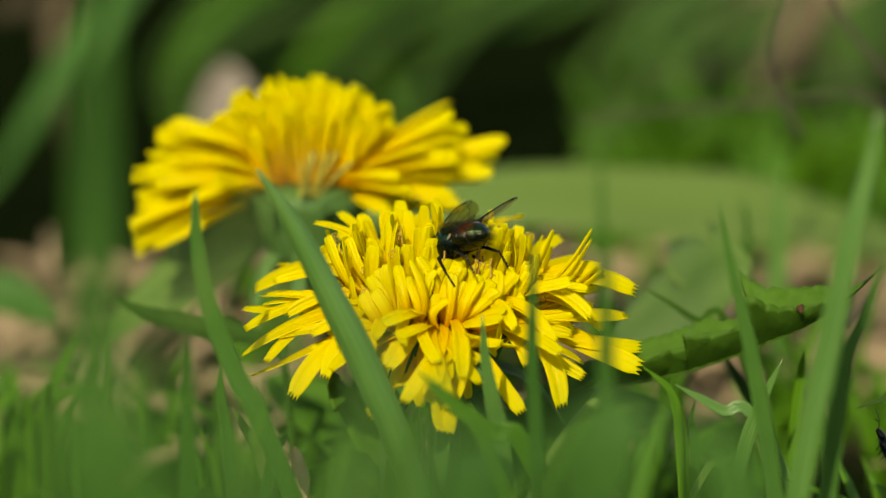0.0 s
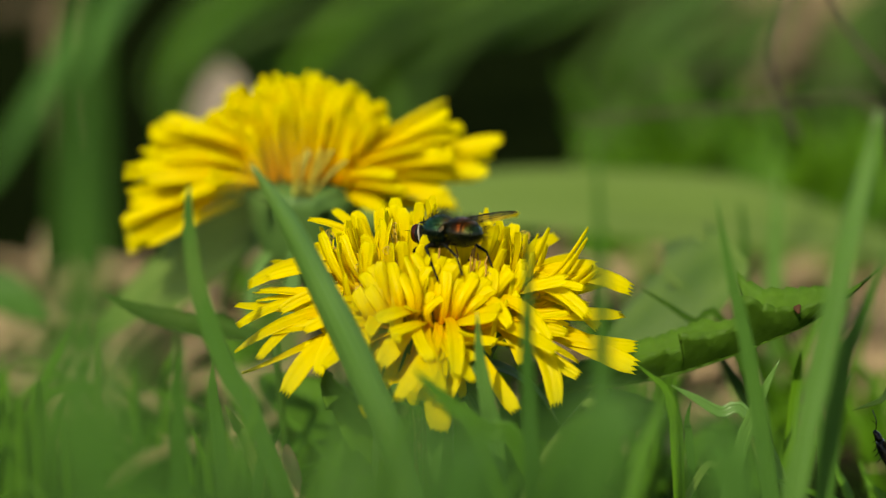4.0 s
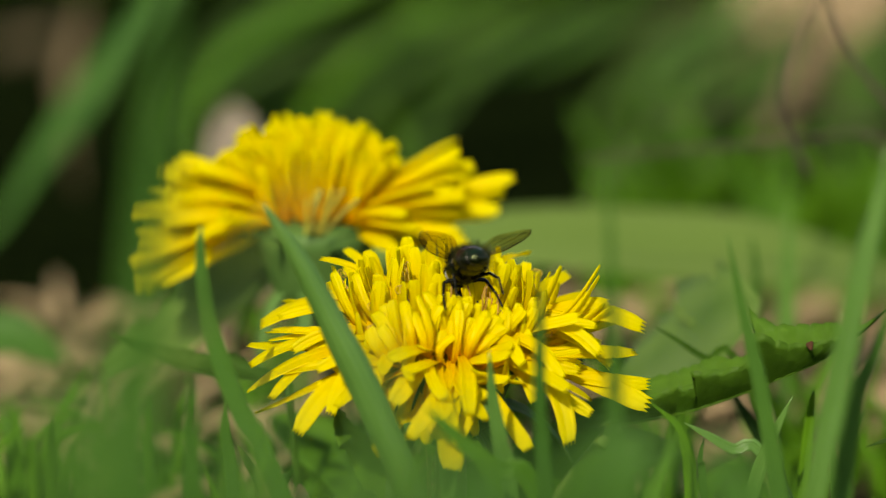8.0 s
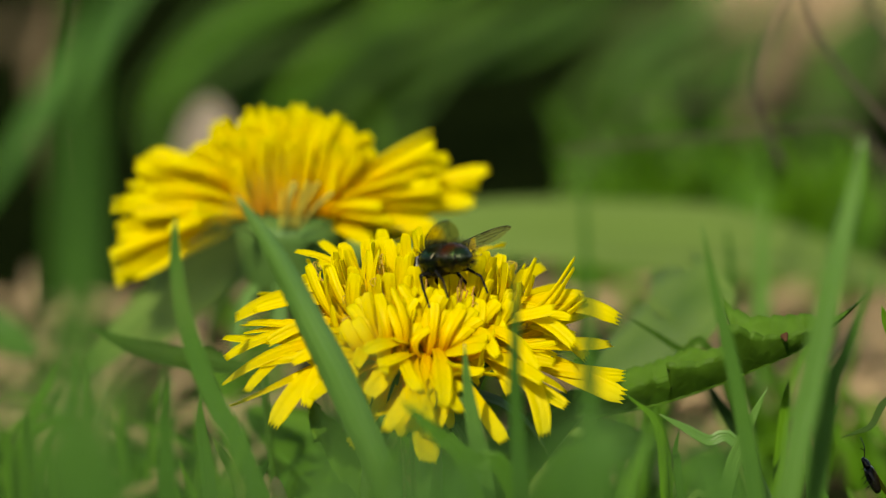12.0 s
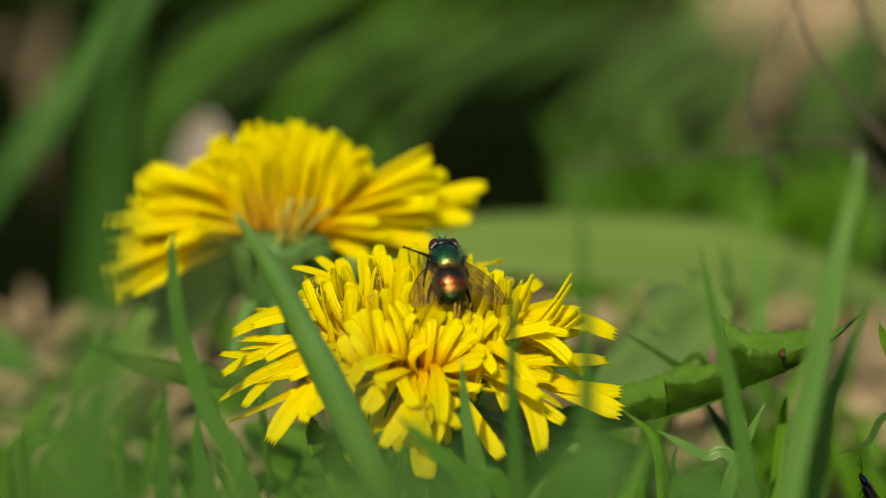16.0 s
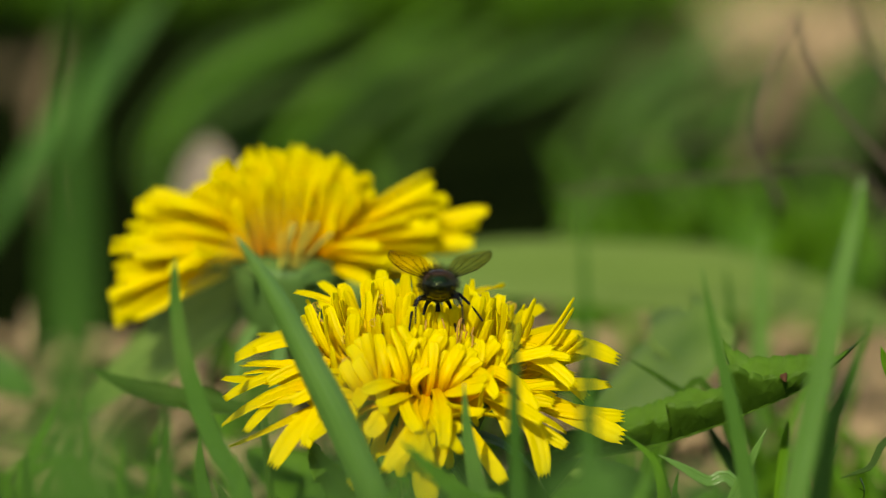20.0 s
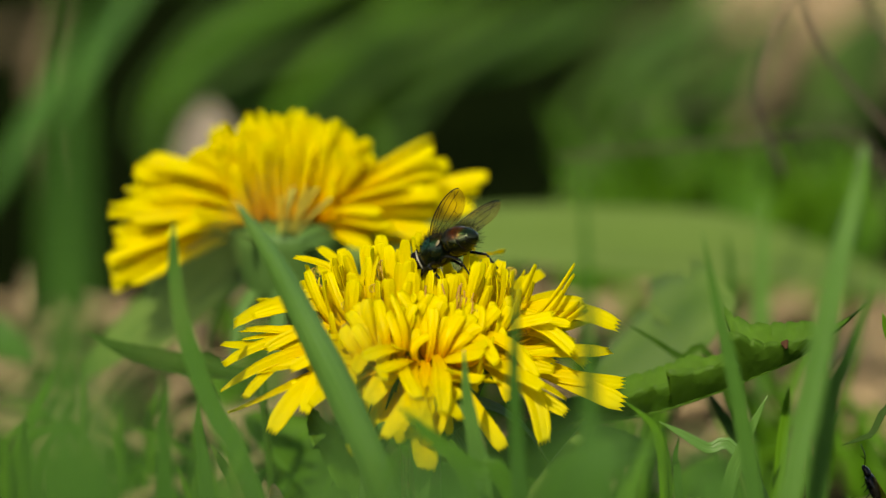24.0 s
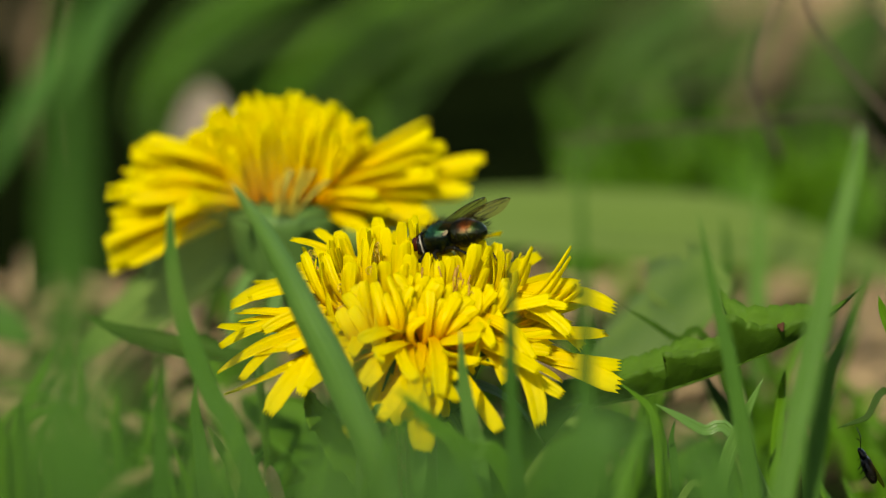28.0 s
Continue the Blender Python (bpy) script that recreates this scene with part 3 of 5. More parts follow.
lobed_leaf("dandelion_leaf", [(-47.9, 60.0, 21.7), (-35.4, 56.0, 30.5), (-27.4, 54.0, 37.2), (-20.2, 52.0, 44.5)], 7, LEAF_DULL,
           "grey-green dandelion leaf under the second flower", up=(0.2, -0.8, 1), fold=0.35, lobes=0.2, count=3)
lobed_leaf("dandelion_leaf", [(0.4, 14.0, 5.8), (-8.9, 26.0, 14.2), (-16.4, 32.0, 18.3), (-23.2, 36.0, 21.5)], 6.5, LEAF,
           "green dandelion leaf spread under its flower", up=(0, -0.5, 1), fold=0.25)
lobed_leaf("dandelion_leaf", [(1.1, 12.0, 6.4), (10.1, 14.0, 17.3), (19.2, 16.0, 20.7), (28.4, 18.0, 21.3)], 6.5, LEAF,
           "green dandelion leaf spread under its flower", up=(0, -0.5, 1), fold=0.25)
lobed_leaf("broad_leaf", [(10.2, -44.0, 29.5), (12.9, -44.0, 32.9), (16.2, -44.0, 35.7), (20.1, -44.0, 37.4)], 2.0, LEAF_DIMMED,
           "small green leaf in front of the dandelion", up=(0.1, -0.9, 1), fold=0.3, lobes=0.3, count=3)
lobed_leaf("dandelion_leaf", [(-4.4, 4.0, 15.5), (-8.4, 4.0, 20.9), (-11.6, 4.0, 25.7), (-13.6, 4.0, 29.7)], 2.6, LEAF,
           "bright green dandelion leaf below the petals", up=(0, -0.8, 1), fold=0.3, lobes=0.35, count=3)
lobed_leaf("dandelion_leaf", [(10.6, 14.0, 23.3), (16.0, 14.0, 26.1), (22.8, 14.0, 27.8), (27.6, 14.0, 28.1)], 2.6, LEAF_DIMMED,
           "green dandelion leaf spread under its flower", up=(0, -0.7, 1), fold=0.25, lobes=0.3, count=3)
lobed_leaf("broad_leaf", [(-15.4, -186.0, 66.4), (-15.2, -186.0, 68.7), (-14.5, -186.0, 71.0), (-13.9, -186.0, 73.3)], 2.6, GRASS_COOL,
           "bluish-green leaf standing in the grass", up=(0.3, -1, 0.6), fold=0.2)
lobed_leaf("broad_leaf", [(-13.3, -170.0, 61.0), (-13.8, -170.0, 63.7), (-14.5, -170.0, 65.8), (-15.5, -170.0, 67.4)], 2.2, GRASS_COOL,
           "grey-green leaf standing in the grass", up=(-0.2, -1, 0.6), fold=0.2)
lobed_leaf("broad_leaf", [(7.9, -125.0, 46.0), (9.7, -125.0, 50.9), (11.5, -125.0, 54.6), (13.6, -125.0, 56.5)], 3.2, GRASS_COOL,
           "broad green leaf standing in front of the dandelion", up=(0.2, -1, 0.6), fold=0.2)
lobed_leaf("broad_leaf", [(20.8, -130.0, 47.4), (19.0, -130.0, 51.5), (17.5, -130.0, 54.4), (15.3, -130.0, 56.2)], 2.6, GRASS_COOL,
           "broad green leaf standing in front of the dandelion", up=(-0.2, -1, 0.6), fold=0.2)
lobed_leaf("broad_leaf", [(1.8, -140.0, 49.7), (1.5, -140.0, 53.9), (2.1, -140.0, 56.6), (3.4, -140.0, 58.3)], 3.0, GRASS_COOL,
           "broad green leaf standing in front of the dandelion", up=(0, -1, 0.6), fold=0.2)
lobed_leaf("broad_leaf", [(-81.9, 110.0, 14.8), (-70.9, 110.0, 18.4), (-61.1, 110.0, 13.4)], 4.5, GRASS_COOL,
           "small green leaf over the dry soil", up=(0.1, -1, 0.8), fold=0.2)
lobed_leaf("broad_leaf", [(82.3, 136.0, 20.3), (58.2, 130.0, 27.6), (34.2, 126.0, 30.4), (10.7, 122.0, 32.0), (-16.9, 118.0, 30.2)], 8.7, LEAF_PALE,
           "large pale green leaf lying behind the flowers", up=(0, -0.75, 1), fold=0.08, blunt=0.4)
lobed_leaf("dry_leaf", [(-16.4, -2.0, 14.7), (-16.9, 0.0, 18.2), (-17.5, 2.0, 21.1)], 1.4, DRY, "dry beige leaf stuck in the turf", up=(0.2, -1, 0.2), fold=0.5)
lobed_leaf("dry_leaf", [(-44.7, 218.0, 24.7), (-43.8, 218.0, 34.9), (-43.2, 218.0, 44.6)], 7.0, PALE_DRY, "pale dry leaf standing behind the flower", up=(0.3, -1, 0.2), fold=0.3)


# ---- flowers ----
def floret_mesh(name, length, half, bow, cup, roll_tip, taper=0.35, teeth=0.0004, round_tip=0.35, bend=0.0, twist=0.0):
    """A strap-shaped floret along x with a blunt, finely toothed tip; bow lifts its middle, cup folds its sides, bend and twist turn it."""
    n = 16
    at = lambda q: 1 - (1 - q) ** 1.6
    path = []
    for i in range(n + 1):
        s = at(i / n)
        path.append(Vector((length * s, bend * length * (s * s - s), bow * math.sin(math.pi * s) * length + roll_tip * length * 0.12 * (s ** 4 - s))))

    def width(q):
        s = at(q)
        tip = math.sqrt(1 - (0.45 + 0.8 * round_tip) * (max(0, s - 0.90) / 0.10) ** 2.4)
        return half * (taper + (1 - taper) * min(1, s * 1.35) ** 0.9) * tip * (1 + 0.08 * math.sin(9 * s + bend * 40))

    fold = lambda q: cup * (1.25 - 0.7 * at(q))
    up = lambda q: Vector((0, math.sin(twist * q), math.cos(twist * q)))
    v, f, uv = ribbon(path, width, up, fold, 7, 0.00020, None, teeth)
    return mesh_of(name, v, f, PETAL, [(at(a), b) for a, b in uv])


rng = random.Random(11)
RAYS = [floret_mesh("ray", 0.019, rng.uniform(0.00080, 0.00115), rng.uniform(-0.02, 0.09), rng.uniform(0.1, 0.7), rng.uniform(-1.2, 0.9), 0.22, rng.uniform(0.0003, 0.0005), rng.uniform(0.0, 0.25), rng.uniform(-0.5, 0.5), rng.uniform(-0.9, 0.9)) for k in range(18)]
CROWN = [floret_mesh("crown", 0.013, rng.uniform(0.00086, 0.00112), rng.uniform(-0.11, 0.02), rng.uniform(0.25, 0.75), rng.uniform(-0.5, 1.6), 0.42, 0.00012, rng.uniform(0.10, 0.35), rng.uniform(-0.22, 0.22), rng.uniform(-0.9, 0.9)) for k in range(18)]


def stigma_mesh(k):
    """A thin style that splits into two curled arms."""
    r = random.Random(k)
    pieces = [tube(bezier([(0, 0, 0), (0.004, 0.0001, 0.0002), (0.0075, 0, 0)], 5), 0.00009, 5)]
    for sgn in (-1, 1):
        pts, turns = [], r.uniform(0.9, 1.4)
        for i in range(13):
            a = i / 12 * turns * 2 * math.pi
            rad = 0.00062 * (1 - 0.35 * i / 12)
            pts.append(Vector((0.0075 + rad * math.sin(a), sgn * (0.00005 + 0.00006 * i / 12 * 6), sgn * 0.3 * rad * (1 - math.cos(a)) + rad * (1 - math.cos(a)))))
        pieces.append(tube(pts, lambda s: 0.00007 * (1.1 - 0.4 * s), 5))
    return mesh_of("stigma", *joined(pieces)[:2], STIGMA)


STIGMAS = [stigma_mesh(k) for k in range(5)]
TUBES = mesh_of("anther", *tube(bezier([(0, 0, 0), (0.003, 0, 0.0001), (0.0062, 0, 0)], 5), lambda s: 0.00016 * (1.2 - 0.5 * s), 6)[:2], ANTHER)


DROOPING = [floret_mesh("drooping", 0.019, rng.uniform(0.00080, 0.00118), rng.uniform(-0.03, 0.09), rng.uniform(0.05, 0.7), rng.uniform(-2.0, 0.6), 0.24, rng.uniform(0.0003, 0.0005), rng.uniform(0.0, 0.25), rng.uniform(-0.6, 0.6), rng.uniform(-1.0, 1.0)) for k in range(18)]


RISING = [floret_mesh("rising", 0.019, rng.uniform(0.00085, 0.00105), rng.uniform(-0.17, -0.11), rng.uniform(0.2, 0.5), rng.uniform(-0.3, 0.3), 0.3, 0.0002, 0.3, rng.uniform(-0.1, 0.1), rng.uniform(-0.3, 0.3)) for k in range(4)]
CURVED = [floret_mesh("curved", 0.019, rng.uniform(0.00085, 0.00110), rng.uniform(-0.10, 0.02), rng.uniform(0.2, 0.6), rng.uniform(-0.3, 0.8), 0.45, 0.0002, 0.35, rng.uniform(-0.3, 0.3), rng.uniform(-0.5, 0.5)) for k in range(12)]
STRAIGHT = [floret_mesh("straight", 0.019, rng.uniform(0.00085, 0.00120), rng.uniform(-0.03, 0.05), rng.uniform(0.1, 0.5), rng.uniform(-0.6, 0.5), 0.3, 0.0003, 0.3, rng.uniform(-0.15, 0.15), rng.uniform(-0.4, 0.4)) for k in range(12)]
GREY_RAYS = [floret_mesh("outer", 0.019, rng.uniform(0.0011, 0.0014), rng.uniform(0.0, 0.09), rng.uniform(0.1, 0.5), rng.uniform(-1.0, 0.6), 0.3, 0.0003, 0.5, rng.uniform(-0.3, 0.3), rng.uniform(-0.5, 0.5)) for k in range(4)]
for grey in GREY_RAYS:
    grey.materials[0] = GREY_PETAL


def dandelion(label, centre, stem_path, hero, tilt_az, tilt, rows, crown_r, fan, wide, dots, gap, ray_count, reach, droop, ray_spread, ray_width, middle, seed):
    """A dandelion on its stem: hero rays as (azimuth, elevation, length in mm), a crown of upright florets round a tilted axis."""
    r = random.Random(seed)
    root = new("dandelion_flower")
    root.empty_display_size = 0.01
    base = Vector(stem_path[0]) * MM
    root.location = base
    tagged(root, label, "flower", "dandelion flowers")
    c = Vector(centre) * MM - base
    path = bezier([Vector(q) * MM - base for q in stem_path], 16)
    part("stem", mesh_of("stem", *tube(path, lambda s: 0.0021 - 0.0004 * s, 12)[:2], STEM), root)
    lean = Matrix.Rotation(radians(tilt), 3, Vector((-math.sin(radians(tilt_az)), math.cos(radians(tilt_az)), 0)))
    cup, cf = egg([(-0.012, 0.002, 0), (-0.0105, 0.0052, 0), (-0.005, 0.0072, 0), (-0.0008, 0.0078, 0), (0.0004, 0.0005, 0)], n=14, sides=20)
    turn = lean.to_4x4() @ Matrix.Rotation(-math.pi / 2, 4, "Y")
    part("receptacle", mesh_of("receptacle", cup, cf, BRACT), root, Matrix.Translation(c) @ turn)
    bract = ribbon(bezier([(0, 0, 0), (0.004, 0, 0.0018), (0.009, 0, 0.0016), (0.014, 0, -0.0004)], 8), lambda s: 0.0012 * (1 - s ** 2) + 0.0001, Vector((0, 0, 1)), 0.3, 5, 0.0003)
    bm = mesh_of("bract", *bract[:2], BRACT, bract[2])
    for k in range(16):
        az = k * 22.5 + r.uniform(-5, 5)
        part("bract", bm, root, Matrix.Translation(c) @ lean.to_4x4() @ aimed(direction(az, 0) * 0.004 + Vector((0, 0, -0.008)), az, r.uniform(15, 40) if k % 2 else r.uniform(-70, -25)))

    def put(az, el, length, base_r, meshes, name, world_frame, width=1.0):
        start = base_r if isinstance(base_r, Vector) else direction(az, 0) * base_r
        turn_in = 0.5 * math.cos(radians(az)) if meshes is not CROWN else 0.0
        m = aimed(start, az, el, turn_in + r.uniform(-0.25, 0.25), (length, width, length if length < 1.1 else 1.1))
        if not world_frame:
            m = lean.to_4x4() @ m
        return part(name, meshes[r.randrange(len(meshes))], root, Matrix.Translation(c) @ m)

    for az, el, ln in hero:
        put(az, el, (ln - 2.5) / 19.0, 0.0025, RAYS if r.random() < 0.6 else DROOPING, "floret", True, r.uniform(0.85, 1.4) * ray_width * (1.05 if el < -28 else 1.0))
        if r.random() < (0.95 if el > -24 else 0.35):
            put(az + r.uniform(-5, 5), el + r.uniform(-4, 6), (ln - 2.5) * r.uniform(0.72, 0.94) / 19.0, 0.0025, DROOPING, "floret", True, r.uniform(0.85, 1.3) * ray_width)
    for k in range(ray_count):
        az = k * 360 / ray_count + r.uniform(-5, 5)
        q = r.random()
        if math.sin(radians(az)) < -0.45 and k % 3:
            continue
        put(az, -droop - 12 * max(0, -math.sin(radians(az))) - 18 * max(0, math.sin(radians(az))) + ray_spread * q + r.uniform(-6, 6), (reach - 3 - 3.0 * q + r.uniform(-1, 1)) / 19.0, 0.003, DROOPING, "floret", False, r.uniform(0.85, 1.25) * ray_width)
    for k in range(middle):
        az = k * 137.508 + r.uniform(-12, 12)
        front = max(0, -math.sin(radians(az)))
        put(az, r.uniform(-8, 42) - 12 * front - 26 * max(0, math.sin(radians(az))), r.uniform(11.5, 15.5) * (1 - 0.3 * front) / 19.0, 0.004, DROOPING if k % 2 else RAYS, "floret", False, r.uniform(0.7, 0.95) * ray_width)
    # the crown: rows of upright florets from the far side of the disc to the near one: lean, foot y and z, length in mm, count
    for row, (lean_on, fy, fz, tall, count) in enumerate(rows):
        for k in range(count):
            q = -1 + 2 * (k + 0.5 * (row % 2) + r.uniform(-0.3, 0.3)) / (count - 0.5)
            side, on = radians(fan * q * (0.35 + 0.65 * abs(q)) + r.uniform(-11, 11)), radians(lean_on + r.uniform(-10, 10))
            d = Vector((math.sin(side), -math.sin(on) * math.cos(side), math.cos(on) * math.cos(side)))
            az, el = math.degrees(math.atan2(d.y, d.x)), math.degrees(math.asin(d.z))
            foot = Vector((crown_r * q - 0.8, fy * (1 - 0.35 * q * q) + r.uniform(-0.6, 0.6), fz - 0.4 * q * q))
            ln = tall * (1 + wide * q * q) * r.uniform(0.78, 1.08)
            ln = min(ln, (11.6 - 4.6 * q * q - foot.z) / d.z)
            tip = foot + d * ln
            if gap and abs(tip.x - gap[0]) < gap[1]:
                if -6.5 < fy < -1.5:
                    ln = min(ln, (gap[2] + r.uniform(-0.6, 0.3) - foot.z) / d.z)
                else:
                    ln = min(ln, (8.0 + r.uniform(-0.5, 0.5) - foot.z) / d.z)
            put(az, el, ln / 13.0, foot * MM, CROWN, "floret", True, r.uniform(0.66, 0.98))
    for k in range(9 if gap else 0):
        az = r.uniform(-155, -25)
        put(az, r.uniform(-55, 12), r.uniform(0.5, 0.85), Vector((3.8 * math.cos(radians(az)), -2.8, r.uniform(-1.2, 0.4))) * MM, CROWN, "floret", True, r.uniform(0.8, 1.1))
    for k in range(12 if gap else 0):
        foot = Vector((gap[0] + r.uniform(-3.5, 3.0), r.uniform(-7, -2), -0.5)) * MM
        m = Matrix.Translation(c) @ aimed(foot, r.uniform(-180, 0), r.uniform(66, 88), 0, (r.uniform(1.0, 1.35), 0.9, 0.9))
        part("anther", TUBES, root, m)
    for k in range(dots):
        lean_on, fy, fz, tall, count = rows[k % len(rows)]
        q = r.uniform(-1, 1)
        side, on = radians(fan * 1.15 * q), radians(lean_on + r.uniform(0, 9))
        d = Vector((math.sin(side), -math.sin(on) * math.cos(side), math.cos(on) * math.cos(side)))
        az, el = math.degrees(math.atan2(d.y, d.x)), math.degrees(math.asin(d.z))
        low = 0.45 if gap and abs(d.x * 8 + crown_r * q - gap[0]) < 3.5 else tall / 10.5 * r.uniform(0.7, 1.0)
        m = Matrix.Translation(c) @ aimed(Vector((crown_r * q, fy - 0.8, fz)) * MM, az, el, r.uniform(-3, 3), (low, 0.9, 0.9))
        part("stigma", STIGMAS[k % 5], root, m)
        part("anther", TUBES, root, m)
    # curled stigmas over the side florets
    for k in range(dots // 3):
        az = r.choice((r.uniform(-28, 8), r.uniform(172, 205)))
        m = Matrix.Translation(c) @ aimed(direction(az, 0) * 0.005 + Vector((0, 0, 0.001)), az, r.uniform(4, 22), r.uniform(-3, 3), (r.uniform(0.8, 1.1), 0.7, 0.7))
        part("stigma", STIGMAS[k % 5], root, m)
    return root, c


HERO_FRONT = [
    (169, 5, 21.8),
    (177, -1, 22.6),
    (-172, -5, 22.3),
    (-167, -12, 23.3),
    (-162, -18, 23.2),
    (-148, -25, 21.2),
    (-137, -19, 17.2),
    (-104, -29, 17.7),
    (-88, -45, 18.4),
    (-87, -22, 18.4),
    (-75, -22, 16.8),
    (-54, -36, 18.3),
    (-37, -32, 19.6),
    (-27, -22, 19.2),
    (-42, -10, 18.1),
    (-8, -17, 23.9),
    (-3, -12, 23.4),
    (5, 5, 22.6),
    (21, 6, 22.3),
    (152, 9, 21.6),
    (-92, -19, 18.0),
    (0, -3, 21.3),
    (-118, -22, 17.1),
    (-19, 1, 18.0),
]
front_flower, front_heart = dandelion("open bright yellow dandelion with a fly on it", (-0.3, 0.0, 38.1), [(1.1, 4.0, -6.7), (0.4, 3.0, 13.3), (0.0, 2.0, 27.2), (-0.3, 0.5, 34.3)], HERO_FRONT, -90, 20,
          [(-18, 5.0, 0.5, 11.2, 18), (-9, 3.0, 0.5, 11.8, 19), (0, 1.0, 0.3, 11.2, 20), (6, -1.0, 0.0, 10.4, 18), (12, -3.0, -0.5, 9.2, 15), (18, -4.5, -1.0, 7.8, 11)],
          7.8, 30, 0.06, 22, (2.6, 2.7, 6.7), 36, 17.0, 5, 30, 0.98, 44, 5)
back_flower, back_heart = dandelion("open yellow dandelion with a domed head among grass", (-17.8, 44.0, 46.4), [(-11.3, 50.0, -8.2), (-14.1, 48.0, 16.4), (-16.6, 46.0, 33.6), (-17.7, 44.0, 42.2)], [], -90, 4,
          (), 8.5, 54, 0.4, 0, None, 0, 22.0, 0, 24, 0.74, 0, 8)


def floret_fan(root, heart, rows, seed, meshes, name="floret", toward=0.0, turn=None):
    """Fans of florets in the upright plane through a flower's heart: angles from and to, count, lengths from and to in mm, foot radius, depth, width; toward leans them to the front."""
    r = random.Random(seed)
    for a0, a1, count, l0, l1, foot, deep, wide in rows:
        for k in range(count):
            q = (k + r.uniform(-0.3, 0.3)) / max(1, count - 1)
            th, out = radians(a0 + (a1 - a0) * q), toward + r.uniform(-deep, deep)
            ln = (l0 + (l1 - l0) * q) * r.uniform(0.88, 1.02) * (1 - 0.12 * max(0, math.sin(th)) ** 2)
            at = Vector((foot * math.cos(th), 1.3 * foot * math.sin(out), 0))
            d = Vector((math.cos(th) * math.cos(out), math.sin(out), math.sin(th) * math.cos(out))) * ln - at
            az, el = math.degrees(math.atan2(d.y, d.x)), math.degrees(math.asin(d.normalized().z))
            face = turn if turn is not None else -1.4 if math.sin(th) > 0.5 else 0.75
            m = aimed(heart + at * MM, az, el, (face if math.cos(th) > 0 else -face) + r.uniform(-0.35, 0.35), (d.length / 19.0, wide * r.uniform(0.85, 1.15), 1.0))
            part(name, meshes[r.randrange(len(meshes))], root, m)


floret_fan(back_flower, back_heart, [
    (150, 196, 34, 17.5, 24.5, 3.0, 0.35, 0.78),
    (156, 203, 34, 21.0, 25.0, 2.5, 0.25, 0.78),
    (160, 195, 22, 15.0, 20.0, 3.0, 0.8, 0.8),
    (34, 150, 64, 15.2, 16.5, 6.0, 0.30, 0.68),
    (38, 146, 56, 14.6, 15.4, 6.5, 0.55, 0.68),
    (45, 140, 44, 12.5, 13.5, 6.5, 0.85, 0.68),
    (-12, 28, 32, 20.5, 22.5, 3.0, 0.28, 0.78),
    (2, 12, 8, 25.0, 26.5, 2.5, 0.12, 1.05),
    (-20, 22, 24, 15.5, 18.0, 3.0, 0.7, 0.8),
    (-14, -6, 4, 17.5, 18.5, 2.0, 0.3, 1.1),
    (-52, -40, 3, 7.0, 8.5, 1.0, 0.5, 1.3),
    (-118, -100, 3, 3.5, 4.5, 1.0, 0.4, 1.0),
], 77, STRAIGHT)
floret_fan(back_flower, back_heart + Vector((-0.001, -0.009, -0.001)), [(32, 84, 5, 9.5, 6.5, 3.0, 0.3, 0.34)], 78, GREY_RAYS, "outer_floret")


# the front flower's inner florets spread round its orange heart, single long ones stand off at its sides
inner = front_heart + Vector((-0.0012, -0.0045, -0.0012))
floret_fan(front_flower, inner, [
    (22, 56, 5, 11.0, 9.6, 5.0, 0.14, 0.76),
    (56, 86, 5, 8.4, 8.4, 4.8, 0.14, 0.76),
    (88, 158, 9, 10.6, 11.0, 5.0, 0.14, 0.76),
    (18, 62, 5, 10.4, 9.4, 4.0, 0.15, 0.84),
    (98, 162, 7, 8.6, 10.0, 4.0, 0.15, 0.78),
    (60, 100, 4, 7.6, 7.6, 3.5, 0.15, 0.78),
], 91, CURVED, toward=-0.30)
floret_fan(front_flower, inner + Vector((0.0045, 0.0012, 0.0)), [(42, 84, 7, 9.8, 8.6, 3.0, 0.15, 0.78), (34, 70, 4, 7.6, 7.0, 2.5, 0.15, 0.78)], 95, CURVED, toward=-0.2)
floret_fan(front_flower, inner + Vector((0.0, -0.0010, -0.0004)), [(30, 150, 6, 6.4, 6.4, 3.0, 0.15, 0.66), (-6, 22, 4, 9.0, 10.6, 3.0, 0.2, 0.75), (158, 188, 4, 10.6, 9.0, 3.0, 0.2, 0.75)], 92, CURVED, toward=-0.32)
floret_fan(front_flower, inner, [(190, 350, 17, 9.5, 9.5, 2.0, 0.15, 0.66)], 93, STRAIGHT, toward=-0.5, turn=0.3)
floret_fan(front_flower, front_heart, [(33.0, 35.0, 2, 16.4, 17.2, 4.0, 0.1, 0.85), (25.0, 27.0, 2, 19.4, 20.2, 4.0, 0.08, 0.8), (40, 44, 2, 13.5, 14.5, 5.0, 0.2, 0.8), (143, 147, 2, 16.0, 17.0, 4.0, 0.1, 0.9), (12, 14, 2, 20.0, 20.8, 4.0, 0.1, 0.9)], 94, RISING, turn=-0.55)


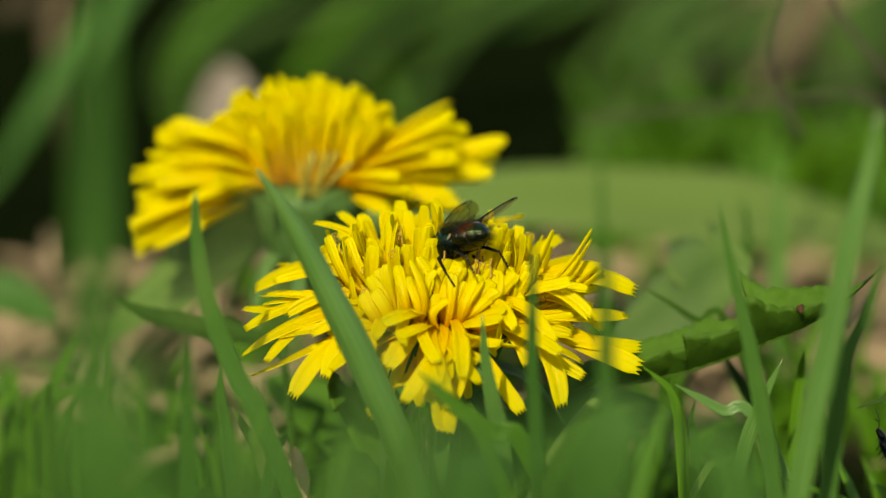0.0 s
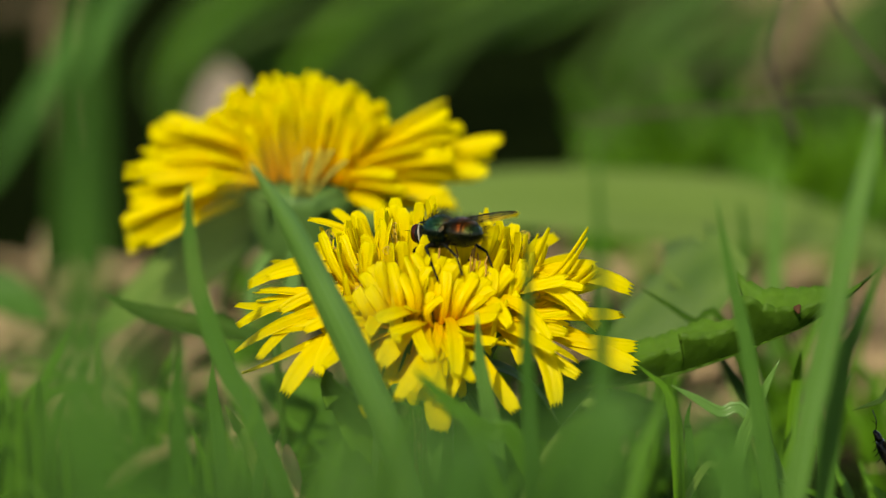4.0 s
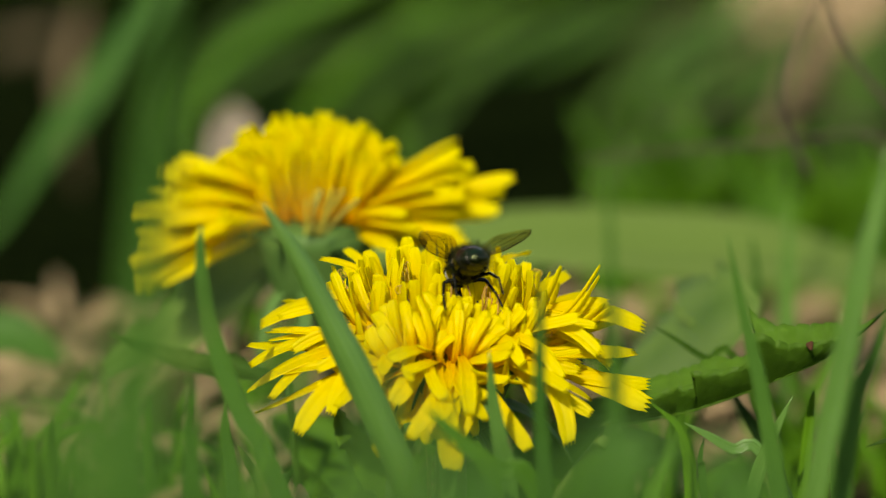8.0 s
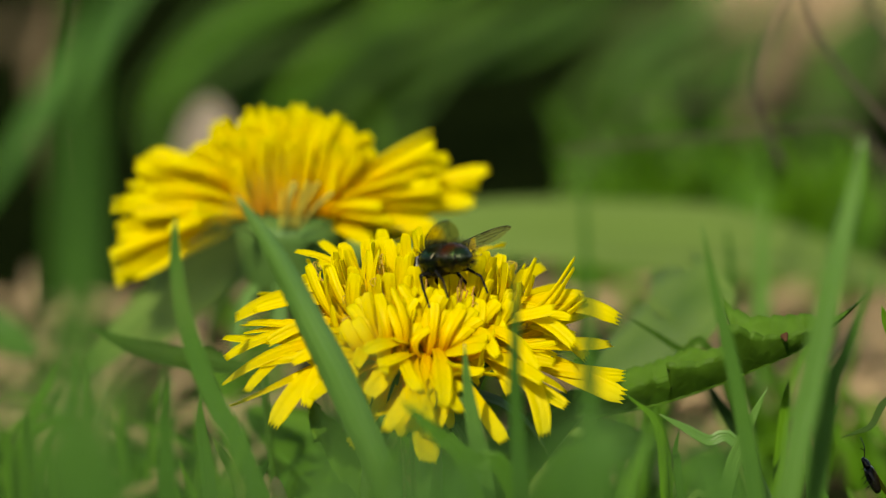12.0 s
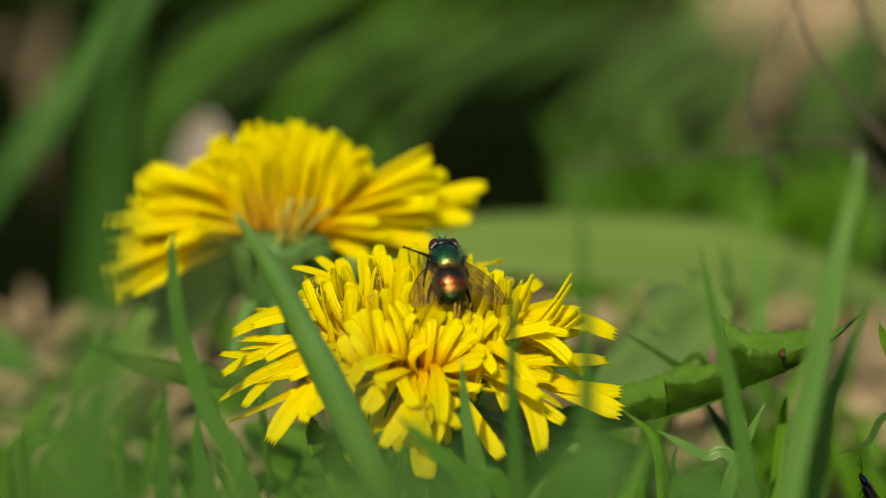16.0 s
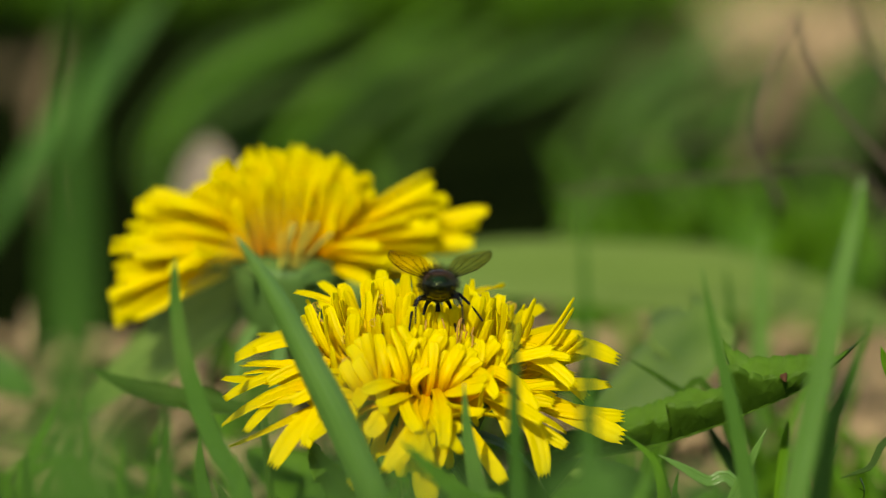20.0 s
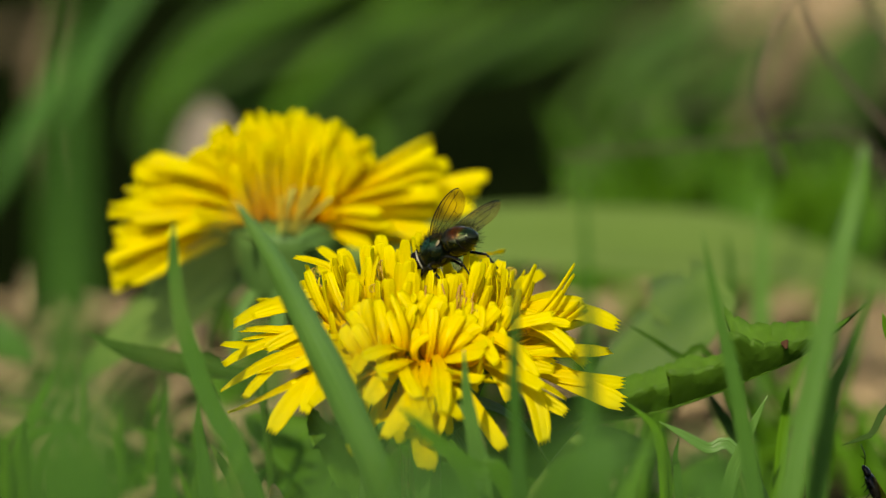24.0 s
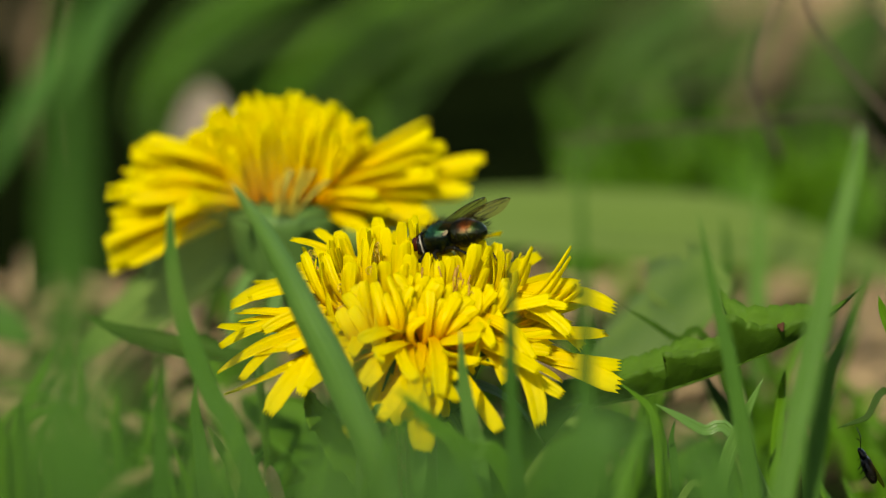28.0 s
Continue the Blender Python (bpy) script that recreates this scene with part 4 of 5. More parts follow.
# ---- background plants ----
def scatter(name, label, count, box, height, half, material, seed, lean=0.5, category="grass"):
    """Many blades in one mesh, for turf that nobody could count, over an oval within x0, x1, y0, y1 in metres."""
    r = random.Random(seed)
    pieces = []
    for _ in range(count):
        turn, out = r.uniform(0, 2 * math.pi), math.sqrt(r.random()) * r.uniform(0.75, 1.15)
        x = 0.5 * (box[0] + box[1]) + 0.5 * (box[1] - box[0]) * out * math.cos(turn)
        y = 0.5 * (box[2] + box[3]) + 0.5 * (box[3] - box[2]) * out * math.sin(turn)
        h = r.uniform(0.5, 1) * height
        a, k = r.uniform(0, 2 * math.pi), r.uniform(0.1, 1) * lean * h
        z = ground_height(x, y) - 0.001
        p = [Vector((x, y, z)), Vector((x + 0.35 * k * math.cos(a), y + 0.35 * k * math.sin(a), z + 0.6 * h)), Vector((x + k * math.cos(a), y + k * math.sin(a), z + h * r.uniform(0.75, 1)))]
        w = half * r.uniform(0.6, 1.2)
        path = bezier(p, 6)
        pieces.append(ribbon(path, lambda s: w * max(0.04, (1 - s ** 2.5)), Vector((r.uniform(-1, 1), -1, 0.3)), 0.3, 3, 0.0003))
    v, f, uv = joined(pieces)
    return tagged(new(name, mesh_of(name, v, f, material, uv)), label, category, kind="stuff")


def clumps(label, cells, count, box, height, half, material, seed, lean=0.5, low=0.5):
    """Countable grass in clumps: each clump is a thing whose blades are its parts; box is x0, x1, y0, y1 in metres."""
    r = random.Random(seed)
    for _ in range(cells):
        cx, cy = r.uniform(box[0], box[1]), r.uniform(box[2], box[3])
        root = new("grass_clump")
        root.empty_display_size = 0.005
        root.location = (cx, cy, ground_height(cx, cy) - 0.001)
        tagged(root, label, "grass", "grass clumps in the turf")
        for _ in range(count):
            h = r.uniform(low, 1) * height
            a, k = r.uniform(0, 2 * math.pi), r.uniform(0.1, 1) * lean * h
            o = Vector((r.uniform(-0.005, 0.005), r.uniform(-0.005, 0.005), 0))
            out = Vector((math.cos(a), math.sin(a), 0)) * k
            w = half * r.uniform(0.6, 1.2)
            path = bezier([o, o + out * 0.35 + Vector((0, 0, 0.6 * h)), o + out + Vector((0, 0, h * r.uniform(0.75, 1)))], 7)
            v, f, uv = ribbon(path, lambda s: w * max(0.04, (1 - s ** 2.5)), Vector((r.uniform(-1, 1), -1, 0.3)), 0.3, 3, 0.0003)
            part("blade", mesh_of("blade", v, f, material, uv), root)


clumps("short green grass growing round the dandelions", 30, 8, (-0.09, 0.09, -0.045, 0.09), 0.024, 0.0011, GRASS, 21, 0.9)
clumps("green grass clump at the edge of the turf", 28, 8, (-0.050, 0.020, -0.14, -0.06), 0.054, 0.0012, GRASS, 22, 0.35)
clumps("green grass clump in front of the dandelion", 25, 8, (-0.016, 0.0200, -0.180, -0.13), 0.0690, 0.0012, GRASS_COOL, 28, 0.25, 0.9)
clumps("sparse green grass on the soil behind the flowers", 10, 6, (-0.03, 0.06, 0.08, 0.20), 0.026, 0.0014, GRASS, 23, 0.9)
scatter("turf", "far green grass closing the view", 900, (-1.5, 1.5, 1.5, 3.2), 0.20, 0.007, GRASS, 25, 0.8)
scatter("litter", "dry brown grass and leaf litter on the soil", 340, (-0.16, 0.16, 0.05, 0.26), 0.010, 0.0014, DRY_GRASS, 26, 3.5, "litter")
scatter("litter", "pale dry grass lying on the soil far behind", 120, (0.17, 0.40, 0.85, 1.5), 0.04, 0.005, DRY_GRASS, 27, 1.8, "litter")


def make_lawn(count, seed):
    """The garden's lawn all round, clear of the flowers and of the view between them and the far turf."""
    r = random.Random(seed)
    pieces = []
    while len(pieces) < count:
        x, y = r.uniform(-3.2, 3.2), r.uniform(-2.6, 2.6)
        if math.hypot(x, y) < 0.7 or math.hypot(x, y) > 3.2 or (y > -0.3 and abs(x) < 0.3 + 0.32 * (y + 0.3)):
            continue
        h, a = r.uniform(0.04, 0.10), r.uniform(0, 2 * math.pi)
        way, z, w = Vector((math.cos(a), math.sin(a), 0)) * h * r.uniform(0.1, 0.9), ground_height(x, y) - 0.001, r.uniform(0.002, 0.0045)
        foot = Vector((x, y, z))
        path = bezier([foot, foot + way * 0.35 + Vector((0, 0, 0.6 * h)), foot + way + Vector((0, 0, 0.9 * h))], 5)
        pieces.append(ribbon(path, lambda s: w * max(0.04, 1 - s ** 2.5), Vector((r.uniform(-1, 1), -1, 0.3)), 0.3, 3, 0.0003))
    tagged(new("lawn", mesh_of("lawn", *joined(pieces)[:2], GRASS)), "short green garden lawn all round", "grass", kind="stuff")


make_lawn(5000, 29)


def grass_tuft(foot, way, height, half, count, material, seed, label, spread=0.5):
    """A tuft of broad blades from one foot (millimetres); way leans them all."""
    r = random.Random(seed)
    root = new("grass_tuft")
    root.empty_display_size = 0.02
    o = Vector(foot) * MM
    o.z = ground_height(o.x, o.y)
    root.location = o
    tagged(root, label, "grass", "grass tufts behind the flowers")
    for _ in range(count):
        h = height * MM * r.uniform(0.65, 1.1)
        side = Vector((r.uniform(-1, 1) * spread, r.uniform(-1, 1) * spread, 0)) + Vector(way)
        a = Vector((r.uniform(-0.3, 0.3) * h, r.uniform(-0.2, 0.2) * h, 0))
        path = bezier([a, a + Vector((0, 0, 0.5 * h)) + side * 0.25 * h, a + Vector((0, 0, h)) + side * h], 8)
        w = half * MM * r.uniform(0.7, 1.2)
        v, f, uv = ribbon(path, lambda s: w * max(0.04, 0.5 + 0.5 * min(1, 3 * s)) * (1 - s ** 2.6), Vector((r.uniform(-0.6, 0.6), -1, 0.5)), 0.25, 5, 0.0004)
        part("blade", mesh_of("blade", v, f, material, uv), root)
    return root


def leaning_tuft(foot, ways, half, material, seed, label, slim=0.5):
    """A tuft whose long blades rise from one foot and lean along the given way points (millimetres)."""
    r = random.Random(seed)
    root = new("grass_tuft")
    root.empty_display_size = 0.02
    o = Vector((foot[0] * MM, foot[1] * MM, 0))
    o.z = ground_height(o.x, o.y)
    root.location = o
    tagged(root, label, "grass", "grass tufts behind the flowers")
    for way in ways:
        a = Vector((r.uniform(-8, 8), r.uniform(-8, 8), 0)) * MM
        path = bezier([a] + [Vector(q) * MM - o for q in way], 14)
        w = half * MM * r.uniform(0.75, 1.2)
        v, f, uv = ribbon(path, lambda s: w * (slim + (1 - slim) * min(1, 1.8 * s) ** 2) * max(0.03, 1 - s ** 4), Vector((-0.3, -1, 0.6)), 0.2, 5, 0.0003)
        part("blade", mesh_of("blade", v, f, material, uv), root)
    return root


LONG = "tuft of long leaning green grass blades"
leaning_tuft((-70.0, 412.0), [
    ((-74.8, 410.0, 15.7), (-69.9, 410.0, 31.4), (-54.4, 410.0, 46.3), (-34.1, 410.0, 56.7), (-20.1, 410.0, 64.9)),
    ((-73.5, 417.0, 16.5), (-65.4, 417.0, 32.4), (-47.9, 417.0, 44.2), (-26.6, 417.0, 56.8), (-14.0, 417.0, 64.6)),
    ((-75.1, 424.0, 12.6), (-70.1, 424.0, 26.2), (-58.8, 424.0, 36.6), (-42.8, 424.0, 47.7), (-28.5, 424.0, 57.2)),
], 3.6, GRASS, 51, LONG)
leaning_tuft((-40.0, 435.0), [
    ((-41.8, 430.0, 18.4), (-26.4, 430.0, 37.7), (-9.5, 430.0, 50.2), (9.7, 430.0, 63.3)),
    ((-39.0, 437.0, 16.0), (-21.0, 437.0, 35.5), (-4.0, 437.0, 46.9), (17.8, 437.0, 59.8)),
    ((-36.1, 444.0, 15.2), (-24.5, 444.0, 32.5), (-14.7, 444.0, 41.5), (3.3, 444.0, 54.6)),
], 3.0, GRASS, 56, LONG)
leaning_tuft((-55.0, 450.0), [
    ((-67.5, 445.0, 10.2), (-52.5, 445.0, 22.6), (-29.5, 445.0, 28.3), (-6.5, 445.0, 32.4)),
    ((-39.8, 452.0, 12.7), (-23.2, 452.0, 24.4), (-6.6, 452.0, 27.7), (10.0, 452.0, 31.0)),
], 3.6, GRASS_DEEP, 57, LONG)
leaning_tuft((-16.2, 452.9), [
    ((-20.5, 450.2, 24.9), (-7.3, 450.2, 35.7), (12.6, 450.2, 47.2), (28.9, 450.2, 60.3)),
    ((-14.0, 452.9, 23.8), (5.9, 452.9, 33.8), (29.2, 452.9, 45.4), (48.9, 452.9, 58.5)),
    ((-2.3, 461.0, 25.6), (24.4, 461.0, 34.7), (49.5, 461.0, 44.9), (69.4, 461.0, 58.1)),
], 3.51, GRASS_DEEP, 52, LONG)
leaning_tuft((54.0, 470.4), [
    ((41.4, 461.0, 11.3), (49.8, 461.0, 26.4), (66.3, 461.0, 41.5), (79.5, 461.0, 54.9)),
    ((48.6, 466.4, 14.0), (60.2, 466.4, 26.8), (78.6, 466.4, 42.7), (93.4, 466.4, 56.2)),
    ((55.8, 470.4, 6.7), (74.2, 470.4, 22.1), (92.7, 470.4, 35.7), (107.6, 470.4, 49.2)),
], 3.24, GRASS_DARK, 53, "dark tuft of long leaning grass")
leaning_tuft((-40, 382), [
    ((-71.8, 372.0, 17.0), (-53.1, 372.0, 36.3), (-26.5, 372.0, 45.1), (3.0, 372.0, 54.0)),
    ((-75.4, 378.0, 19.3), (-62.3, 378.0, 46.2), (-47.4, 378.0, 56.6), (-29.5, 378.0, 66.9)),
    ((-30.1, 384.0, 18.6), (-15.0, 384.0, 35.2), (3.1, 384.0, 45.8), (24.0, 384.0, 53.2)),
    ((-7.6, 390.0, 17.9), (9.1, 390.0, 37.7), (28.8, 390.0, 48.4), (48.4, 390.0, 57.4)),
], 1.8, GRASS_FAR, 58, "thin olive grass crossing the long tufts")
leaning_tuft((-145.0, 298.6), [
    ((-112.1, 297.2, 2.6), (-95.7, 298.6, 23.8), (-83.7, 300.1, 39.6), (-68.3, 301.5, 59.9), (-58.3, 303.0, 72.8)),
], 5.4, GRASS_COOL, 54, "broad bluish grass blade leaning over shade-darkened soil", 0.08)
LOW = "low green grass tuft on the soil"
grass_tuft((44.3, 235.0, 0), (0.1, 0, 0), 40, 2.4, 16, GRASS_DEEP, 36, LOW, 0.6)
grass_tuft((53.0, 240.0, 0), (0.1, 0, 0), 42, 2.4, 16, GRASS_DEEP, 37, LOW, 0.6)
grass_tuft((36.6, 225.0, 22.1), (0.1, 0, 0), 30, 2.2, 14, GRASS, 38, LOW, 0.6)
grass_tuft((51.0, 230.0, 21.4), (0.1, 0, 0), 36, 2.2, 16, GRASS, 39, LOW, 0.6)
grass_tuft((74.1, 220.0, 22.8), (0.1, 0, 0), 38, 2.4, 18, GRASS, 40, LOW, 0.6)
grass_tuft((84.9, 230.0, 21.4), (-0.1, 0, 0), 36, 2.4, 14, GRASS, 43, LOW, 0.6)
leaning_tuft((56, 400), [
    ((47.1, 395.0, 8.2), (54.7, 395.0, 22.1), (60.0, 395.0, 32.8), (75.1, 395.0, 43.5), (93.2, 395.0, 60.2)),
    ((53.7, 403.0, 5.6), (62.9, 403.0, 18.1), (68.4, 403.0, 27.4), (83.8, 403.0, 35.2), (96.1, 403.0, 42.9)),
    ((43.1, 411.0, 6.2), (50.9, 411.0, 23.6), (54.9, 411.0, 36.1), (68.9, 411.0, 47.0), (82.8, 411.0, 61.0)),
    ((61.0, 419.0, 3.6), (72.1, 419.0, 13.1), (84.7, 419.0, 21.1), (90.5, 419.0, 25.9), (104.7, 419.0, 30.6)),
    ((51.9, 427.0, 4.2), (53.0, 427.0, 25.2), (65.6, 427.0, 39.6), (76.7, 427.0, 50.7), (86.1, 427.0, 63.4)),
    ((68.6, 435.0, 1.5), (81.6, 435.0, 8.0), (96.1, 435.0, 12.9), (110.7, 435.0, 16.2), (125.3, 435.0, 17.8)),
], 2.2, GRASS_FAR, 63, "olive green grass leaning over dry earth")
leaning_tuft((62, 424), [
    ((56.1, 420.0, 8.2), (56.9, 420.0, 30.7), (58.6, 420.0, 40.8), (76.0, 420.0, 48.7), (93.1, 420.0, 62.1)),
    ((58.7, 427.0, 7.3), (60.1, 427.0, 28.5), (64.1, 427.0, 37.1), (80.0, 427.0, 44.3), (97.3, 427.0, 57.1)),
], 3.0, GRASS_COOL, 66, LONG)
leaning_tuft((114, 444), [
    ((111.6, 440.0, 5.7), (116.0, 440.0, 30.4), (122.2, 440.0, 41.8), (136.7, 440.0, 49.9)),
    ((117.6, 447.0, 4.9), (123.6, 447.0, 34.7), (130.0, 447.0, 43.0), (141.5, 447.0, 43.8)),
], 5.0, GRASS_FAR, 67, "olive tuft of broad grass over dry earth")
leaning_tuft((126, 456), [
    ((127.3, 455.0, 3.9), (131.5, 455.0, 35.8), (133.7, 455.0, 49.0), (135.8, 455.0, 63.9)),
    ((120.3, 462.0, 3.9), (127.5, 462.0, 28.8), (139.7, 462.0, 40.0), (155.8, 462.0, 46.9)),
], 4.0, GRASS_FAR, 68, "olive tuft of broad grass over dry earth")
leaning_tuft((71, 442), [
    ((72.2, 440.0, 5.7), (73.4, 440.0, 33.7), (77.3, 440.0, 48.3), (82.7, 440.0, 64.5)),
    ((66.2, 446.0, 5.7), (69.4, 446.0, 28.7), (76.3, 446.0, 38.3), (88.7, 446.0, 49.5)),
], 2.2, GRASS_COOL, 69, LONG)
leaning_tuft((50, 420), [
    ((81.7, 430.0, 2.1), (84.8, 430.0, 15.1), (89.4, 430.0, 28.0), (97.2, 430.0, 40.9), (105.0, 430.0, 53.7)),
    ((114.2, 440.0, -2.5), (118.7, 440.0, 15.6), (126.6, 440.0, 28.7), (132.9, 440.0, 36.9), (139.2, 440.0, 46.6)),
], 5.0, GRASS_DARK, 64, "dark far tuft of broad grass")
tw, tf, tu = tube(bezier([Vector(q) * MM for q in ((90.3, 190.0, 23.8), (82.8, 200.0, 41.2), (72.3, 204.0, 45.4), (56.3, 208.0, 44.5), (38.8, 212.0, 41.0), (25.7, 216.0, 19.9))], 24), lambda s: 0.00045 - 0.0002 * s, 7)
tagged(new("twig", mesh_of("twig", tw, tf, TWIG, tu)), "thin dark dry twig bowed over the soil", "twig")
for way in ([(77.1, 95.0, 37.7), (64.7, 95.0, 51.4), (50.1, 95.0, 50.9), (34.7, 95.0, 49.7), (20.1, 95.0, 48.2)],
            [(71.8, 70.0, 48.6), (60.3, 70.0, 60.7), (55.3, 70.0, 67.9), (52.0, 70.0, 76.6)],
            [(80.4, 80.0, 47.4), (70.1, 80.0, 62.2), (65.0, 80.0, 69.6), (61.6, 80.0, 77.7)],
            [(53.1, 85.0, 46.8), (48.7, 85.0, 56.9), (50.2, 85.0, 66.0), (55.0, 85.0, 75.9)]):
    tw, tf, tu = tube(bezier([Vector(q) * MM for q in way], 24), lambda s: 0.00050 - 0.00025 * s, 7)
    tagged(new("twig", mesh_of("twig", tw, tf, TWIG, tu)), "dark dry twig bowed over the grass", "twig")
for way, size in (([(105.1, 560.0, -2.9), (112.3, 560.0, 20.0), (118.7, 560.0, 33.3), (125.1, 560.0, 48.5)], 9.0), ([(-106.3, 420.0, 10.4), (-108.3, 420.0, 32.1), (-104.9, 420.0, 44.8), (-101.5, 420.0, 54.2)], 3.0), ([(144.7, 600.0, 10.6), (150.3, 600.0, 26.5), (157.9, 600.0, 42.4)], 8.0), ([(88.6, 620.0, 23.1), (98.6, 620.0, 33.2), (110.7, 620.0, 39.3)], 7.0)):
    lobed_leaf("dry_leaf", way, size, BROWN_LEAF, "curled brown leaf on the dry earth", up=(0.2, -1, 0.4), fold=0.5)


# ---- fly ----
def hairs(rows, length, radius, seed, spread=0.3):
    """Stiff bristles: rows of (point, outward normal)."""
    r = random.Random(seed)
    pieces = []
    for p, nrm in rows:
        d = (Vector(nrm) + Vector((r.uniform(-1, 1), r.uniform(-1, 1), r.uniform(-1, 1))) * spread + Vector((-0.45, 0, 0))).normalized()
        k = length * r.uniform(0.6, 1.2)
        q = Vector(p)
        pieces.append(tube([q - d * k * 0.05, q + d * k * 0.5, q + d * k + Vector((-k * 0.12, 0, 0))], lambda s: radius * (1.05 - s), 4))
    return joined(pieces)


def on_egg(rows, x0, x1, count, ry, rz, cx, cz, half, seed, lo=-0.2):
    r = random.Random(seed)
    out = []
    for _ in range(count):
        x = r.uniform(x0, x1)
        a = r.uniform(lo, math.pi - lo)
        k = math.sqrt(max(0.02, 1 - ((x - cx) / half) ** 2))
        out.append((Vector((x, ry * k * math.cos(a), cz + rz * k * math.sin(a))), Vector(((x - cx) / half * 0.6, math.cos(a), math.sin(a)))))
    return out


def wing_mesh(side):
    """Membrane and veins of one wing along x from its root; side is 1 for the left wing."""
    L = 0.0072
    lead = [(0, 0.0002), (0.15, 0.00065), (0.4, 0.0011), (0.7, 0.00105), (0.92, 0.0005), (1.0, -0.0002)]
    trail = [(0, -0.0003), (0.08, -0.0009), (0.25, -0.0016), (0.5, -0.0021), (0.75, -0.0018), (0.93, -0.0010), (1.0, -0.0002)]
    up_l, dn_l = bezier([(L * x, y, 0) for x, y in lead], 18), bezier([(L * x, y, 0) for x, y in trail], 18)
    verts, faces = [], []
    cols = 6
    for a, b in zip(up_l, dn_l):
        for j in range(cols):
            q = a.lerp(b, j / (cols - 1))
            verts.append(Vector((q.x, -side * q.y, 0.00010 * math.sin(j * 1.7 + q.x * 1500) + 0.35 * q.x * q.x)))
    for i in range(18):
        for j in range(cols - 1):
            a = i * cols + j
            faces.append((a, a + 1, a + 1 + cols, a + cols))
    membrane = mesh_of("wing", verts, faces, WING)
    lines = [lead, [(0, 0.0001), (0.3, 0.0006), (0.62, 0.00095)], [(0, 0), (0.3, 0.00035), (0.7, 0.0006), (0.97, 0.0002)],
             [(0.02, -0.0001), (0.3, -0.0001), (0.7, -0.0001), (0.95, -0.0004)], [(0.02, -0.0002), (0.3, -0.0006), (0.55, -0.0009), (0.72, -0.0009), (0.80, -0.0004), (0.93, 0.0001)],
             [(0.02, -0.0003), (0.25, -0.0010), (0.45, -0.0015), (0.58, -0.0019)], [(0.38, -0.0001), (0.40, -0.0007)], [(0.60, -0.0009), (0.56, -0.0014)]]
    tubes = []
    for k, ln in enumerate(lines):
        pts = [Vector((L * x, -side * y, 0.35 * (L * x) ** 2 + 0.00003)) for x, y in ln]
        tubes.append(tube(bezier(pts, 14), 0.000060 if k == 0 else 0.000030, 5))
    return membrane, [mesh_of("vein", *tb[:2], BLACK) for tb in tubes]


def leg_parts(root, name, coxa, knee, ankle, toe):
    """A jointed leg hung at its coxa: femur, tibia, tarsus."""
    o = Vector(coxa) * MM
    k, a, t = (Vector(q) * MM - o for q in (knee, ankle, toe))
    zero = Vector((0, 0, 0))
    femur = part(name, mesh_of("femur", *tube(bezier([zero, k * 0.5 + Vector((0, 0, 0.0001)), k], 6), lambda s: 0.00032 - 0.00012 * s, 7)[:2], BLACK), root, Matrix.Translation(o))
    sp = [(k.lerp(a, q), Vector((math.sin(q * 40), math.cos(q * 40), 0.2))) for q in (0.2, 0.35, 0.5, 0.65, 0.8, 0.95)]
    tib = joined([tube(bezier([k, k.lerp(a, 0.5), a], 6), lambda s: 0.00019 - 0.00005 * s, 6), hairs(sp, 0.0004, 0.00002, 3)])
    part("tibia", mesh_of("tibia", *tib[:2], BLACK), femur)
    tar = joined([tube([a.lerp(t, q / 5), a.lerp(t, (q + 0.45) / 5), a.lerp(t, (q + 0.95) / 5)], lambda s: 0.00009 + 0.00005 * s, 6) for q in range(5)])
    part("tarsus", mesh_of("tarsus", *tar[:2], BLACK), femur)
    return femur


